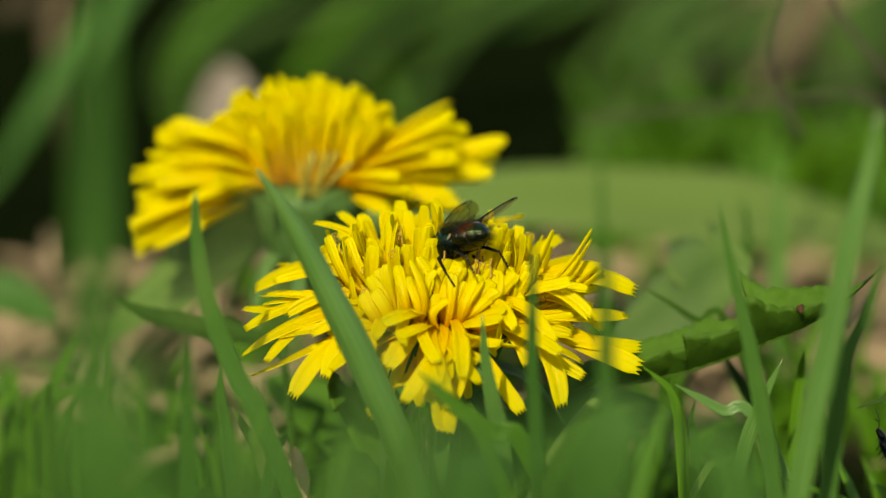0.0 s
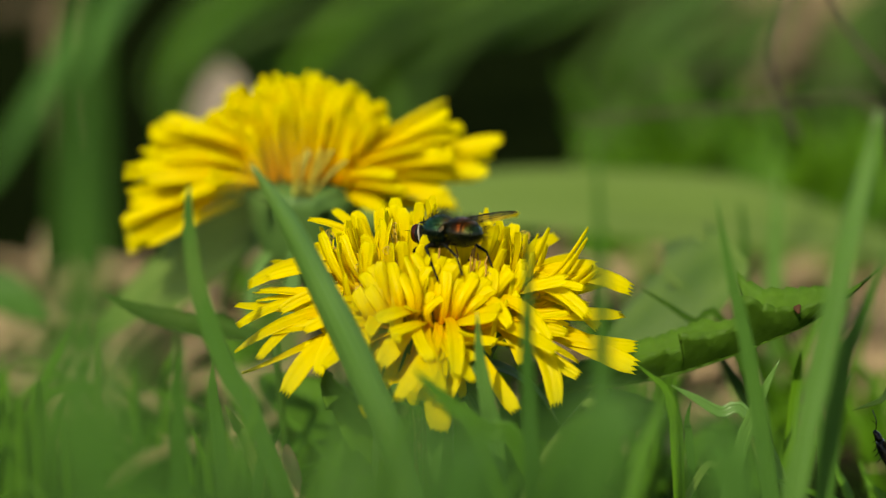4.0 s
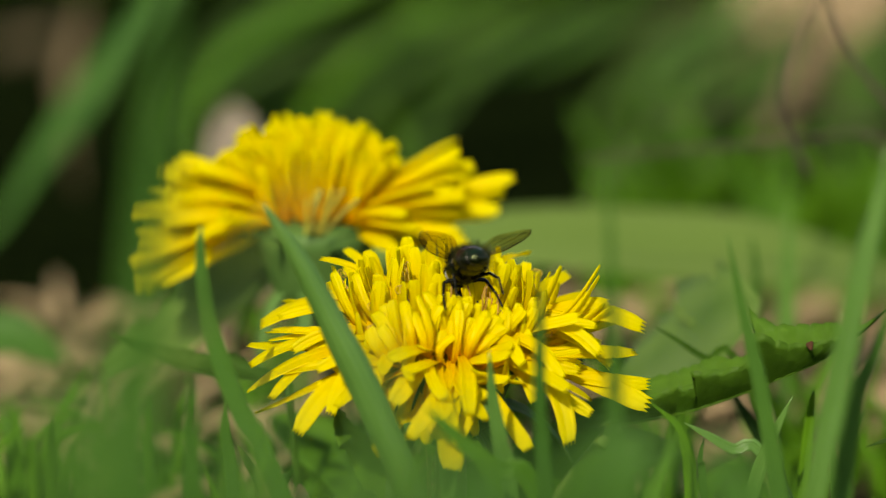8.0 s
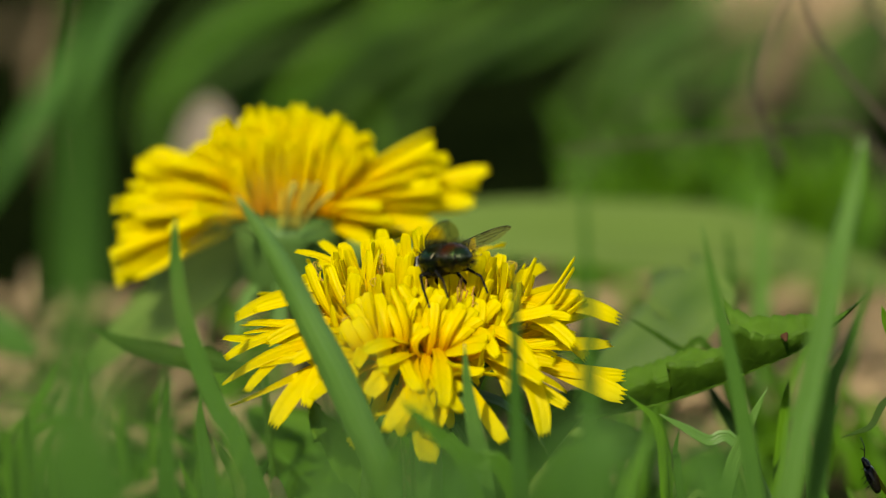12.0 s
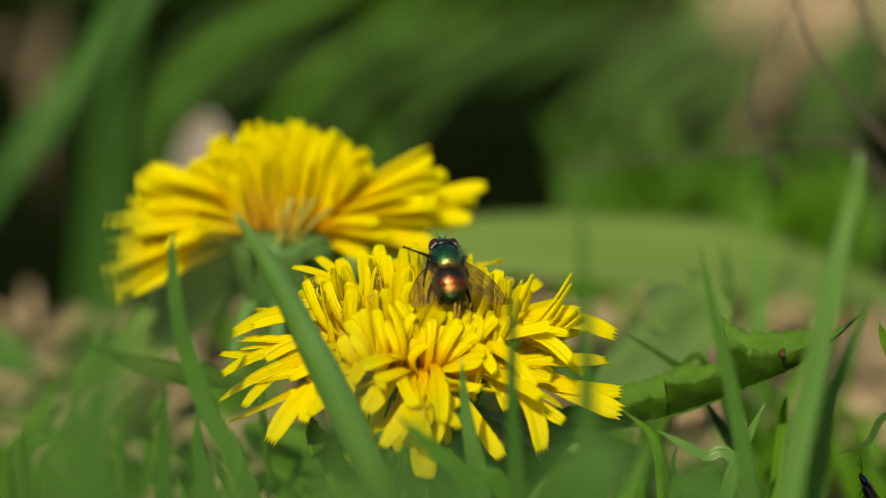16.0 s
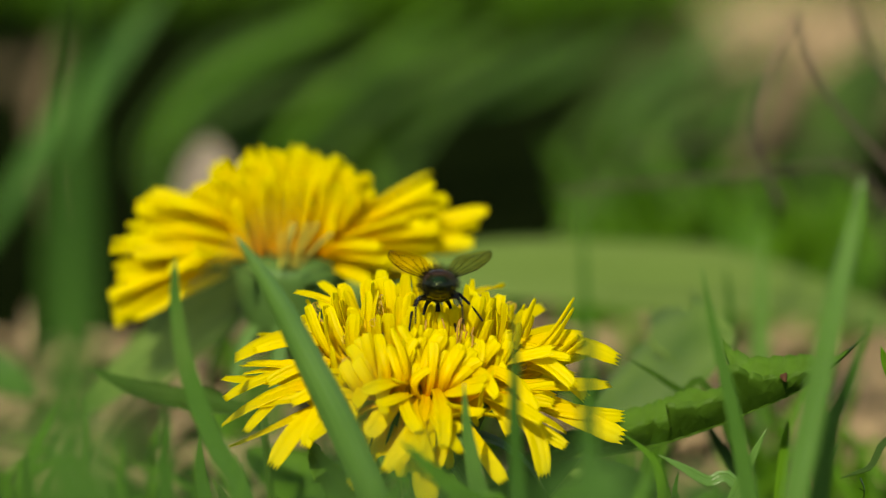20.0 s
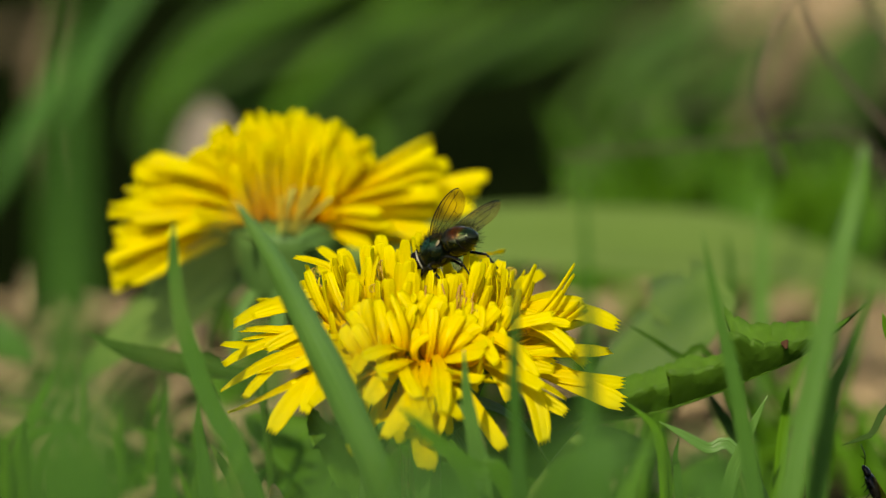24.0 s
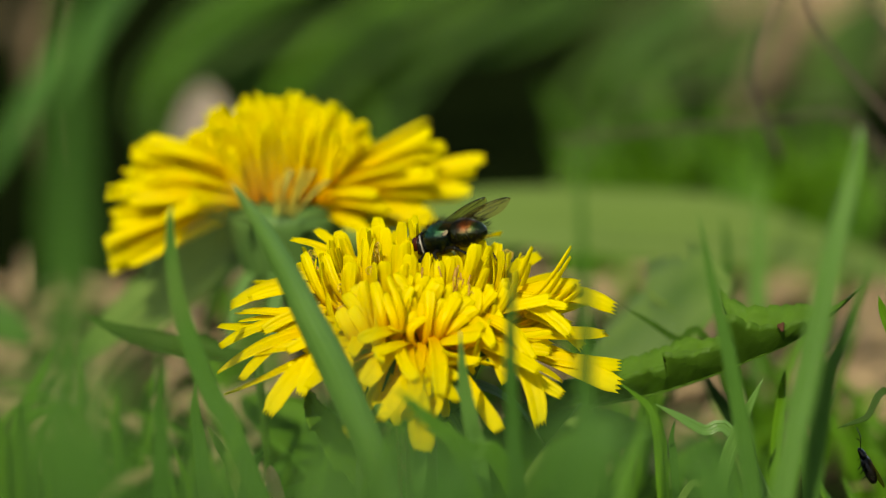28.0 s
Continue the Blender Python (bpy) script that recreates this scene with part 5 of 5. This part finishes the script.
def make_fly():
    root = new("fly")
    root.empty_display_size = 0.005
    root.scale = (1.07, 1.07, 1.07)
    tagged(root, "metallic green and copper blowfly feeding on the dandelion", "fly")
    ring = lambda x, a: 1 - 0.045 * math.exp(-((x + 0.0018) / 0.00010) ** 2) - 0.045 * math.exp(-((x + 0.0030) / 0.00010) ** 2) - 0.04 * math.exp(-((x + 0.0039) / 0.00009) ** 2)
    ab, af = egg([(-0.00020, 0.0006, -0.0001), (-0.0006, 0.0013, 0), (-0.0014, 0.00178, 0), (-0.0025, 0.00178, -0.0001), (-0.0036, 0.0013, -0.0002), (-0.0043, 0.0007, -0.0003), (-0.0046, 0.00003, -0.0003)], (1.02, 0.88), 46, 30, ring)
    abdomen = part("abdomen", mesh_of("abdomen", ab, af, ABDOMEN), root, label="coppery green shiny abdomen with dark rings")
    part("bristle", mesh_of("bristle", *hairs(on_egg(None, -0.0044, -0.0008, 520, 0.0018, 0.00155, -0.0021, -0.0001, 0.0026, 5, -0.9), 0.00085, 0.000017, 6)[:2], BLACK), abdomen)
    for x, rad, z in ((-0.0018, 0.00183, -0.00003), (-0.0030, 0.00163, -0.00014), (-0.0039, 0.00112, -0.00024)):
        rv, rf = egg([(x - 0.00007, rad * 0.955, z), (x - 0.00003, rad * 0.992, z), (x + 0.00003, rad * 0.992, z), (x + 0.00007, rad * 0.955, z)], (1.02, 0.88), 4, 30)
        part("abdomen_ring", mesh_of("abdomen_ring", rv, rf, BLACK), abdomen, label="dark ring between abdomen plates")
    th, tf = egg([(-0.0006, 0.0006, 0.0003), (-0.0004, 0.0013, 0.0002), (0.0006, 0.00178, 0.0001), (0.0017, 0.00178, 0.0), (0.0026, 0.0014, -0.0001), (0.0030, 0.0008, -0.0002)], (1.0, 0.95), 32, 28, lambda x, a: 1 - 0.03 * math.exp(-((x - 0.0011) / 0.00008) ** 2))
    thorax = part("thorax", mesh_of("thorax", th, tf, THORAX), root, label="emerald green shiny thorax")
    part("bristle", mesh_of("bristle", *hairs(on_egg(None, -0.0004, 0.0027, 420, 0.00172, 0.00162, 0.0011, 0.0001, 0.0019, 7, -0.1), 0.0010, 0.000025, 8)[:2], BLACK), thorax)
    sc, sf = egg([(-0.0013, 0.0001, 0.0010), (-0.0011, 0.0005, 0.0010), (-0.0006, 0.0008, 0.0009), (0.0, 0.0006, 0.0009)], (1.1, 0.55), 10, 16)
    part("scutellum", mesh_of("scutellum", sc, sf, THORAX), root)
    un, uf = egg([(-0.0003, 0.0004, -0.0010), (0.0006, 0.0012, -0.0009), (0.0018, 0.0011, -0.0009), (0.0026, 0.0004, -0.0007)], (1.0, 0.7), 12, 16)
    part("underside", mesh_of("underside", un, uf, BLACK), root)
    hd, hf = egg([(0.0027, 0.0009, -0.0002), (0.0029, 0.00146, -0.0002), (0.0034, 0.00150, -0.0002), (0.0041, 0.0010, -0.0003), (0.0044, 0.0002, -0.0004)], (1.08, 0.92), 16, 22)
    neck = Matrix.Translation((0.0026, 0, -0.0003))
    head = part("head", mesh_of("head", hd, hf, BLACK), root, neck @ Matrix.Scale(0.97, 4) @ neck.inverted())
    for sgn in (-1, 1):
        ev, ef = egg([(-0.0008, 0.00004, 0), (-0.00056, 0.0007, 0), (0, 0.00100, 0), (0.00056, 0.00076, 0), (0.0008, 0.00004, 0)], (0.74, 1.06), 14, 18)
        part("eye", mesh_of("eye", ev, ef, EYE), head, pose(0.00352, sgn * 0.00090, -0.00010, 0, 0, sgn * 30), "dark red compound eye")
        rv, rf = egg([(-0.00012, 0.0009, 0), (-0.00008, 0.00102, 0), (0.00002, 0.00105, 0), (0.00006, 0.0009, 0)], (0.76, 1.07), 6, 22)
        part("eye_rim", mesh_of("eye_rim", rv, rf, RIM), head, pose(0.00312, sgn * 0.00094, -0.00014, 0, 0, sgn * 24), "silvery rim behind the eye")
        an = tube(bezier([(0.0043, sgn * 0.0002, 0.0001), (0.0048, sgn * 0.0003, 0.0), (0.0049, sgn * 0.0004, -0.0005)], 6), lambda s: 0.00012 * (1.1 - 0.4 * s), 6)
        ar = tube(bezier([(0.0047, sgn * 0.0003, 0.0), (0.0053, sgn * 0.0006, 0.0002), (0.0057, sgn * 0.0008, 0.0001)], 5), lambda s: 0.00004 * (1.1 - s), 4)
        part("antenna", mesh_of("antenna", *joined([an, ar])[:2], BLACK), head)
        cv, cf2 = egg([(-0.0005, 0.0001, 0), (-0.0002, 0.0004, 0), (0.0002, 0.00035, 0), (0.0004, 0.0001, 0)], (0.9, 0.25), 10, 12)
        part("calypter", mesh_of("calypter", cv, cf2, CREAM), root, pose(-0.0004, sgn * 0.0015, 0.00045, sgn * -50, 10, sgn * -15), "cream scale at the wing root")
    pr = tube(bezier([(0.0038, 0, -0.0013), (0.0038, 0, -0.0019), (0.0037, 0, -0.0026)], 6), lambda s: 0.00022 + 0.00010 * s ** 3, 8)
    part("proboscis", mesh_of("proboscis", *pr[:2], BLACK), head)
    wings = []
    for side in (1, -1):
        mem, veins = wing_mesh(side)
        w = part("wing", mem, root, label="clear smoky wing with dark veins")
        for vein in veins:
            part("vein", vein, w)
        wings.append(w)
    legs = []
    for side in (1, -1):
        legs.append(leg_parts(root, "foreleg", (2.1, 0.6 * side, -1.1), (3.8, 1.3 * side, -1.9), (2.9, 1.7 * side, -3.5), (2.2, 1.9 * side, -4.9)))
        legs.append(leg_parts(root, "middle_leg", (1.2, 0.8 * side, -1.3), (1.2, 2.3 * side, -1.4), (0.0, 2.9 * side, -3.2), (-0.9, 3.1 * side, -4.9)))
        legs.append(leg_parts(root, "hind_leg", (0.4, 0.7 * side, -1.3), (-1.5, 2.0 * side, -1.4), (-3.1, 2.4 * side, -2.4), (-3.7, 2.5 * side, -4.3)))
    return root, wings, legs


fly, fly_wings, fly_legs = make_fly()


# ---- small beetle ----
def make_beetle(at):
    root = new("beetle")
    root.empty_display_size = 0.003
    root.matrix_basis = Matrix.Translation(Vector(at) * MM) @ pose(0, 0, 0, 0, -66, 170) @ Matrix.Diagonal((1.0, 1.4, 1.1, 1))
    tagged(root, "small dark beetle on a grass stalk", "beetle")
    bv, bf = egg([(-0.0022, 0.0001, 0), (-0.0018, 0.0006, 0), (-0.0003, 0.00085, 0), (0.0009, 0.00070, 0), (0.0010, 0.0002, 0)], (1.25, 0.7), 14, 14)
    part("wing_case", mesh_of("wing_case", bv, bf, BLACK), root)
    hv, hf = egg([(0.0009, 0.0003, 0), (0.0012, 0.0005, 0), (0.0017, 0.00045, 0), (0.0021, 0.0003, -0.0001), (0.0023, 0.0001, -0.0001)], (1, 0.8), 12, 12)
    head = part("head", mesh_of("head", hv, hf, BLACK), root)
    for sgn in (-1, 1):
        part("antenna", mesh_of("antenna", *tube(bezier([(0.0021, sgn * 0.0002, 0), (0.0031, sgn * 0.0007, 0.0004), (0.0040, sgn * 0.0019, 0.0003)], 8), 0.00005, 5)[:2], BLACK), head)
        for x in (0.0007, 0.0001, -0.0006):
            part("leg", mesh_of("leg", *tube(bezier([(x, sgn * 0.0003, -0.0002), (x + 0.0002, sgn * 0.0011, 0.0), (x - 0.0002, sgn * 0.0016, -0.0009)], 6), 0.00005, 5)[:2], BLACK), root)
    wv, wf = egg([(-0.0034, 0.0001, 0.0004), (-0.0026, 0.0009, 0.0004), (-0.0012, 0.0010, 0.0004), (0.0004, 0.0006, 0.0003), (0.0009, 0.0002, 0.0003)], (1, 0.12), 14, 14)
    part("wing", mesh_of("wing", wv, wf, WING), root, pose(0, 0.0004, 0.0002, 20, 0, 16), "folded smoky wing")
    return root


beetle = make_beetle((50.8, -5.0, 22.9))


# ---- what moves ----
FLY_ROWS = [
    (0, 1.70, -4.00, 46.69, 133, -23, 0),
    (0.3, 1.62, -4.00, 46.50, 133, -23, 0),
    (0.6, 1.49, -4.00, 46.36, 135, -22, 0),
    (1, 1.64, -4.00, 46.29, 136, -27, 0),
    (1.3, 1.58, -4.00, 46.32, 131, -24, 0),
    (1.6, 1.23, -4.00, 46.17, 130, -20, 0),
    (2, 1.61, -4.00, 46.15, 137, -25, 0),
    (2.5, 1.89, -4.00, 46.43, 140, -23, 0),
    (3, 1.56, -4.00, 46.65, 142, -21, 0),
    (3.3, 1.29, -4.00, 47.03, 146, -15, 0),
    (3.5, 1.43, -4.00, 46.90, 144, -13, 0),
    (4.5, 0.79, -4.00, 48.40, 138, 5, 0),
    (5.5, 0.87, -4.00, 49.77, 141, 28, 0),
    (5.7, 0.81, -4.00, 49.61, 145, 29, 0),
    (6, 1.20, -4.00, 50.15, 155, 30, 0),
    (6.2, 1.61, -4.00, 49.83, 180, 40, 0),
    (6.4, 2.74, -4.00, 49.06, 136, 33, 0),
    (6.7, 2.56, -4.00, 48.94, 128, 33, 0),
    (6.9, 2.51, -4.00, 49.29, 114, 26, 0),
    (7.1, 2.00, -4.00, 48.41, 109, 19, 0),
    (7.3, 1.85, -4.00, 48.45, 111, 23, 0),
    (7.4, 1.74, -4.00, 47.75, 118, 3, 0),
    (7.6, 1.82, -4.00, 47.97, 132, -12, 0),
    (7.8, 2.11, -4.00, 48.07, 124, -18, 0),
    (8, 1.84, -4.00, 47.92, 106, -25, 0),
    (8.3, 2.06, -4.00, 47.80, 108, -27, 0),
    (8.5, 2.29, -4.00, 47.50, 109, -26, 0),
    (8.9, 1.95, -4.00, 47.74, 131, -3, 0),
    (9.2, 2.20, -4.00, 48.58, 131, 9, 0),
    (9.3, 2.12, -4.00, 47.81, 130, 6, 0),
    (9.6, 2.04, -4.00, 47.66, 140, -7, 0),
    (9.8, 2.02, -4.00, 47.58, 124, -26, 0),
    (10, 1.93, -4.00, 47.64, 124, -29, 0),
    (10.2, 2.03, -4.00, 47.62, 126, -25, 0),
    (10.7, 1.98, -4.00, 47.75, 125, -21, 0),
    (11, 1.98, -4.00, 47.39, 125, -25, 0),
    (11.2, 1.87, -4.00, 47.90, 135, -8, 0),
    (11.5, 1.79, -4.00, 47.40, 125, -26, 0),
    (12.5, 2.36, -4.00, 48.36, 122, 3, 0),
    (13.5, 2.61, -4.00, 49.58, 100, 31, 0),
    (13.7, 2.95, -4.00, 49.65, 100, 37, 0),
    (14.3, 2.88, -4.00, 49.15, 97, 38, 0),
    (15, 2.65, -4.00, 48.75, 99, 39, 0),
    (15.8, 3.01, -4.00, 48.27, 99, 38, 0),
    (16.2, 2.77, -4.00, 48.41, 98, 38, 0),
    (17, 3.01, -4.00, 48.26, 100, 39, 0),
    (17.7, 3.13, -4.00, 48.14, 101, 40, 0),
    (17.9, 2.77, -4.00, 48.16, 107, 36, 0),
    (18.2, 2.47, -4.00, 48.25, 103, 42, 0),
    (18.5, 2.81, -4.00, 48.14, 101, 41, 0),
    (18.8, 3.06, -4.00, 49.12, 104, 42, 0),
    (19.2, 1.32, -4.00, 50.42, 112, 37, 0),
    (19.4, 0.80, -4.00, 51.28, 123, 35, 0),
    (19.5, 0.98, -4.00, 50.80, 124, 36, 0),
    (19.7, 2.18, -4.00, 50.01, 109, 30, 0),
    (19.8, 2.28, -4.00, 49.33, 96, 6, 0),
    (19.9, 2.13, -4.00, 49.54, 92, -8, 0),
    (20.1, 1.26, -4.00, 49.22, 90, -16, 0),
    (20.3, 1.58, -4.00, 49.58, 90, -22, 0),
    (20.4, 1.56, -4.00, 49.56, 90, -22, 0),
    (20.6, 1.26, -4.00, 49.20, 90, -10, 0),
    (20.8, 1.55, -4.00, 48.83, 82, 6, 0),
    (20.9, 2.39, -4.00, 49.16, 75, 32, 0),
    (21.1, 2.30, -4.00, 50.66, 73, 42, 0),
    (21.2, 1.86, -4.00, 50.47, 85, 39, 0),
    (21.4, 0.63, -4.00, 51.74, 110, 22, 0),
    (21.5, 0.91, -4.00, 51.56, 129, -2, 0),
    (22.5, 1.49, 0.00, 49.58, 137, -17, 0),
    (23.5, 2.64, 3.50, 48.52, 145, -27, 0),
    (23.7, 2.52, 3.50, 48.72, 144, -26, 0),
    (24.3, 2.32, 3.50, 48.49, 142, -28, 0),
    (24.8, 2.38, 3.50, 48.08, 147, -27, 0),
    (25.3, 2.29, 3.50, 48.10, 148, -26, 0),
    (25.7, 3.38, 3.50, 48.61, 142, -16, 0),
    (25.9, 3.58, 3.50, 48.28, 153, -16, 0),
    (26.2, 3.69, 3.50, 47.91, 146, -13, 0),
    (26.7, 3.49, 3.50, 47.64, 149, -15, 0),
    (27.2, 3.60, 3.50, 47.66, 155, -12, 0),
    (27.8, 3.43, 3.50, 47.48, 153, -14, 0),
    (28, 3.32, 3.50, 47.89, 151, -17, 0),
]

# seconds and lean in degrees of the near blade in the wind
SWAY = [(0, -1.3), (0.5, -1.3), (1, -0.6), (1.4, 1.6), (1.7, 0.7), (2, -1.4), (3.5, -1.5), (6, -1.5), (7.4, -0.5), (7.8, 1), (8.1, 1.5), (8.5, 1.6),
        (9, 4.2), (9.6, 4.4), (10, 1.3), (10.5, 4.3), (11, 4.3), (11.5, -1), (13.5, 1.5), (14, 4.5), (14.4, 1.2), (14.8, -0.5), (16, 0.7), (17, -1), (18, -1),
        (21, -1.5), (28, -1.2)]

# seconds, left wing's spread, lift and twist, right wing's spread, lift and twist: degrees
WING_ROWS = [
    (0, 12, 16, -10, 28, 14, -25), (3, 12, 14, -10, 26, 12, -25), (3.3, 10, 6, -5, 14, 4, -15), (3.5, 12, 6, -5, 18, 5, -15), (5.5, 22, 2, 12, 30, 2, 5), (6.5, 26, 2, 12, 32, 2, 5), (6.9, 32, 2, 10, 38, 2, 5),
    (7.1, 45, 2, 5, 48, 2, 0), (7.4, 46, 2, 0, 48, 3, 0), (7.6, 44, 6, 0, 46, 6, 0), (8, 40, 12, 10, 42, 10, 10), (8.3, 38, 18, 12, 42, 12, 12), (8.5, 38, 20, 12, 42, 14, 12), (8.7, 20, 10, -5, 28, 8, -15), (9.2, 14, 1, 8, 16, 1, 0), (9.6, 12, 4, 0, 14, 4, -5),
    (9.8, 8, 26, -25, 42, 18, -45), (10.2, 8, 24, -25, 40, 16, -45), (10.7, 10, 20, -22, 34, 14, -40), (11.0, 8, 24, -25, 38, 14, -40), (11.2, 12, 5, -5, 16, 4, -10), (11.5, 8, 24, -25, 38, 14, -40), (13.5, 25, 0, 10, 32, 0, 10), (19, 24, 0, 10, 32, 0, 10), (19.4, 20, 0, 10, 30, 0, 8), (19.7, 46, 3, 0, 50, 3, 0),
    (19.9, 32, 14, 10, 34, 14, 10), (20.1, 36, 20, 18, 38, 20, 18), (20.4, 38, 18, 28, 40, 18, 28), (20.6, 42, 10, 15, 42, 10, 15), (20.8, 60, 6, 0, 60, 4, 0), (21, 46, 0, 8, 30, 0, 8), (21.2, 46, 0, 8, 44, 0, 8), (21.4, 50, 4, 0, 46, 4, 0), (21.5, 26, 6, 0, 30, 6, -10),
    (23.5, 4, 30, -25, 44, 16, -45), (24.3, 2, 34, -25, 46, 16, -45), (25.3, 4, 30, -25, 44, 16, -45), (25.7, 6, 20, -15, 30, 12, -30), (28, 6, 18, -15, 30, 12, -30),
]

# seconds and swing in degrees of the legs that leave their stance
FORE_LEFT = [(0, 0), (20.9, 0), (20.95, -50), (21.0, -95), (21.1, -45), (21.2, 0), (28, 0)]
FORE_RIGHT = [(0, 0), (15.9, 0), (16.0, -70), (16.2, 0), (28, 0)]
MID_LEFT = [(0, 0), (15.6, 0), (15.7, 50), (15.8, 95), (16.05, 95), (16.12, 50), (16.2, 0), (17.35, 0), (17.42, 50), (17.5, 98), (17.6, 40), (17.7, 60), (17.8, 115), (17.9, 95), (17.95, 45), (18.0, 0), (28, 0)]
MID_RIGHT = [(0, 0), (17.75, 0), (17.82, -60), (17.9, -115), (18.0, -98), (18.1, -70), (18.2, -60), (18.3, -105), (18.35, -50), (18.4, 0), (19.9, 0), (20.1, -48), (20.6, -55), (20.8, -20), (21.0, -40), (21.2, 0), (28, 0)]


def fly_pose(x, y, z, heading, pitch, roll):
    turn = Euler((radians(roll), radians(-pitch), radians(heading))).to_matrix().to_4x4()
    return Matrix.Translation(Vector((x, y, z)) * MM) @ turn


def wing_pose(side, spread, lift, twist):
    root = Matrix.Translation((0.0004, side * 0.00135, 0.00085))
    yaw = Matrix.Rotation(radians(180 - side * spread), 4, "Z")
    return root @ yaw @ Matrix.Rotation(radians(-lift), 4, "Y") @ Matrix.Rotation(radians(side * twist), 4, "X")


def motions():
    walk(fly, [(t, fly_pose(*row)) for t, *row in FLY_ROWS])
    walk(fly_wings[0], [(row[0], wing_pose(1, *row[1:4])) for row in WING_ROWS])
    walk(fly_wings[1], [(row[0], wing_pose(-1, *row[4:7])) for row in WING_ROWS])
    for leg, axis, rows in ((fly_legs[0], "Y", FORE_LEFT), (fly_legs[3], "Y", FORE_RIGHT), (fly_legs[1], "X", MID_LEFT), (fly_legs[4], "X", MID_RIGHT)):
        hip = leg.matrix_basis.copy()
        walk(leg, [(t, hip @ Matrix.Rotation(radians(-0.5 * a if axis == "X" else 0), 4, "Z") @ Matrix.Rotation(radians(a), 4, axis)) for t, a in rows])
    stance = near_blade.matrix_basis.copy()
    walk(near_blade, [(t, stance @ Matrix.Rotation(radians(a), 4, "Y")) for t, a in SWAY])


motions()
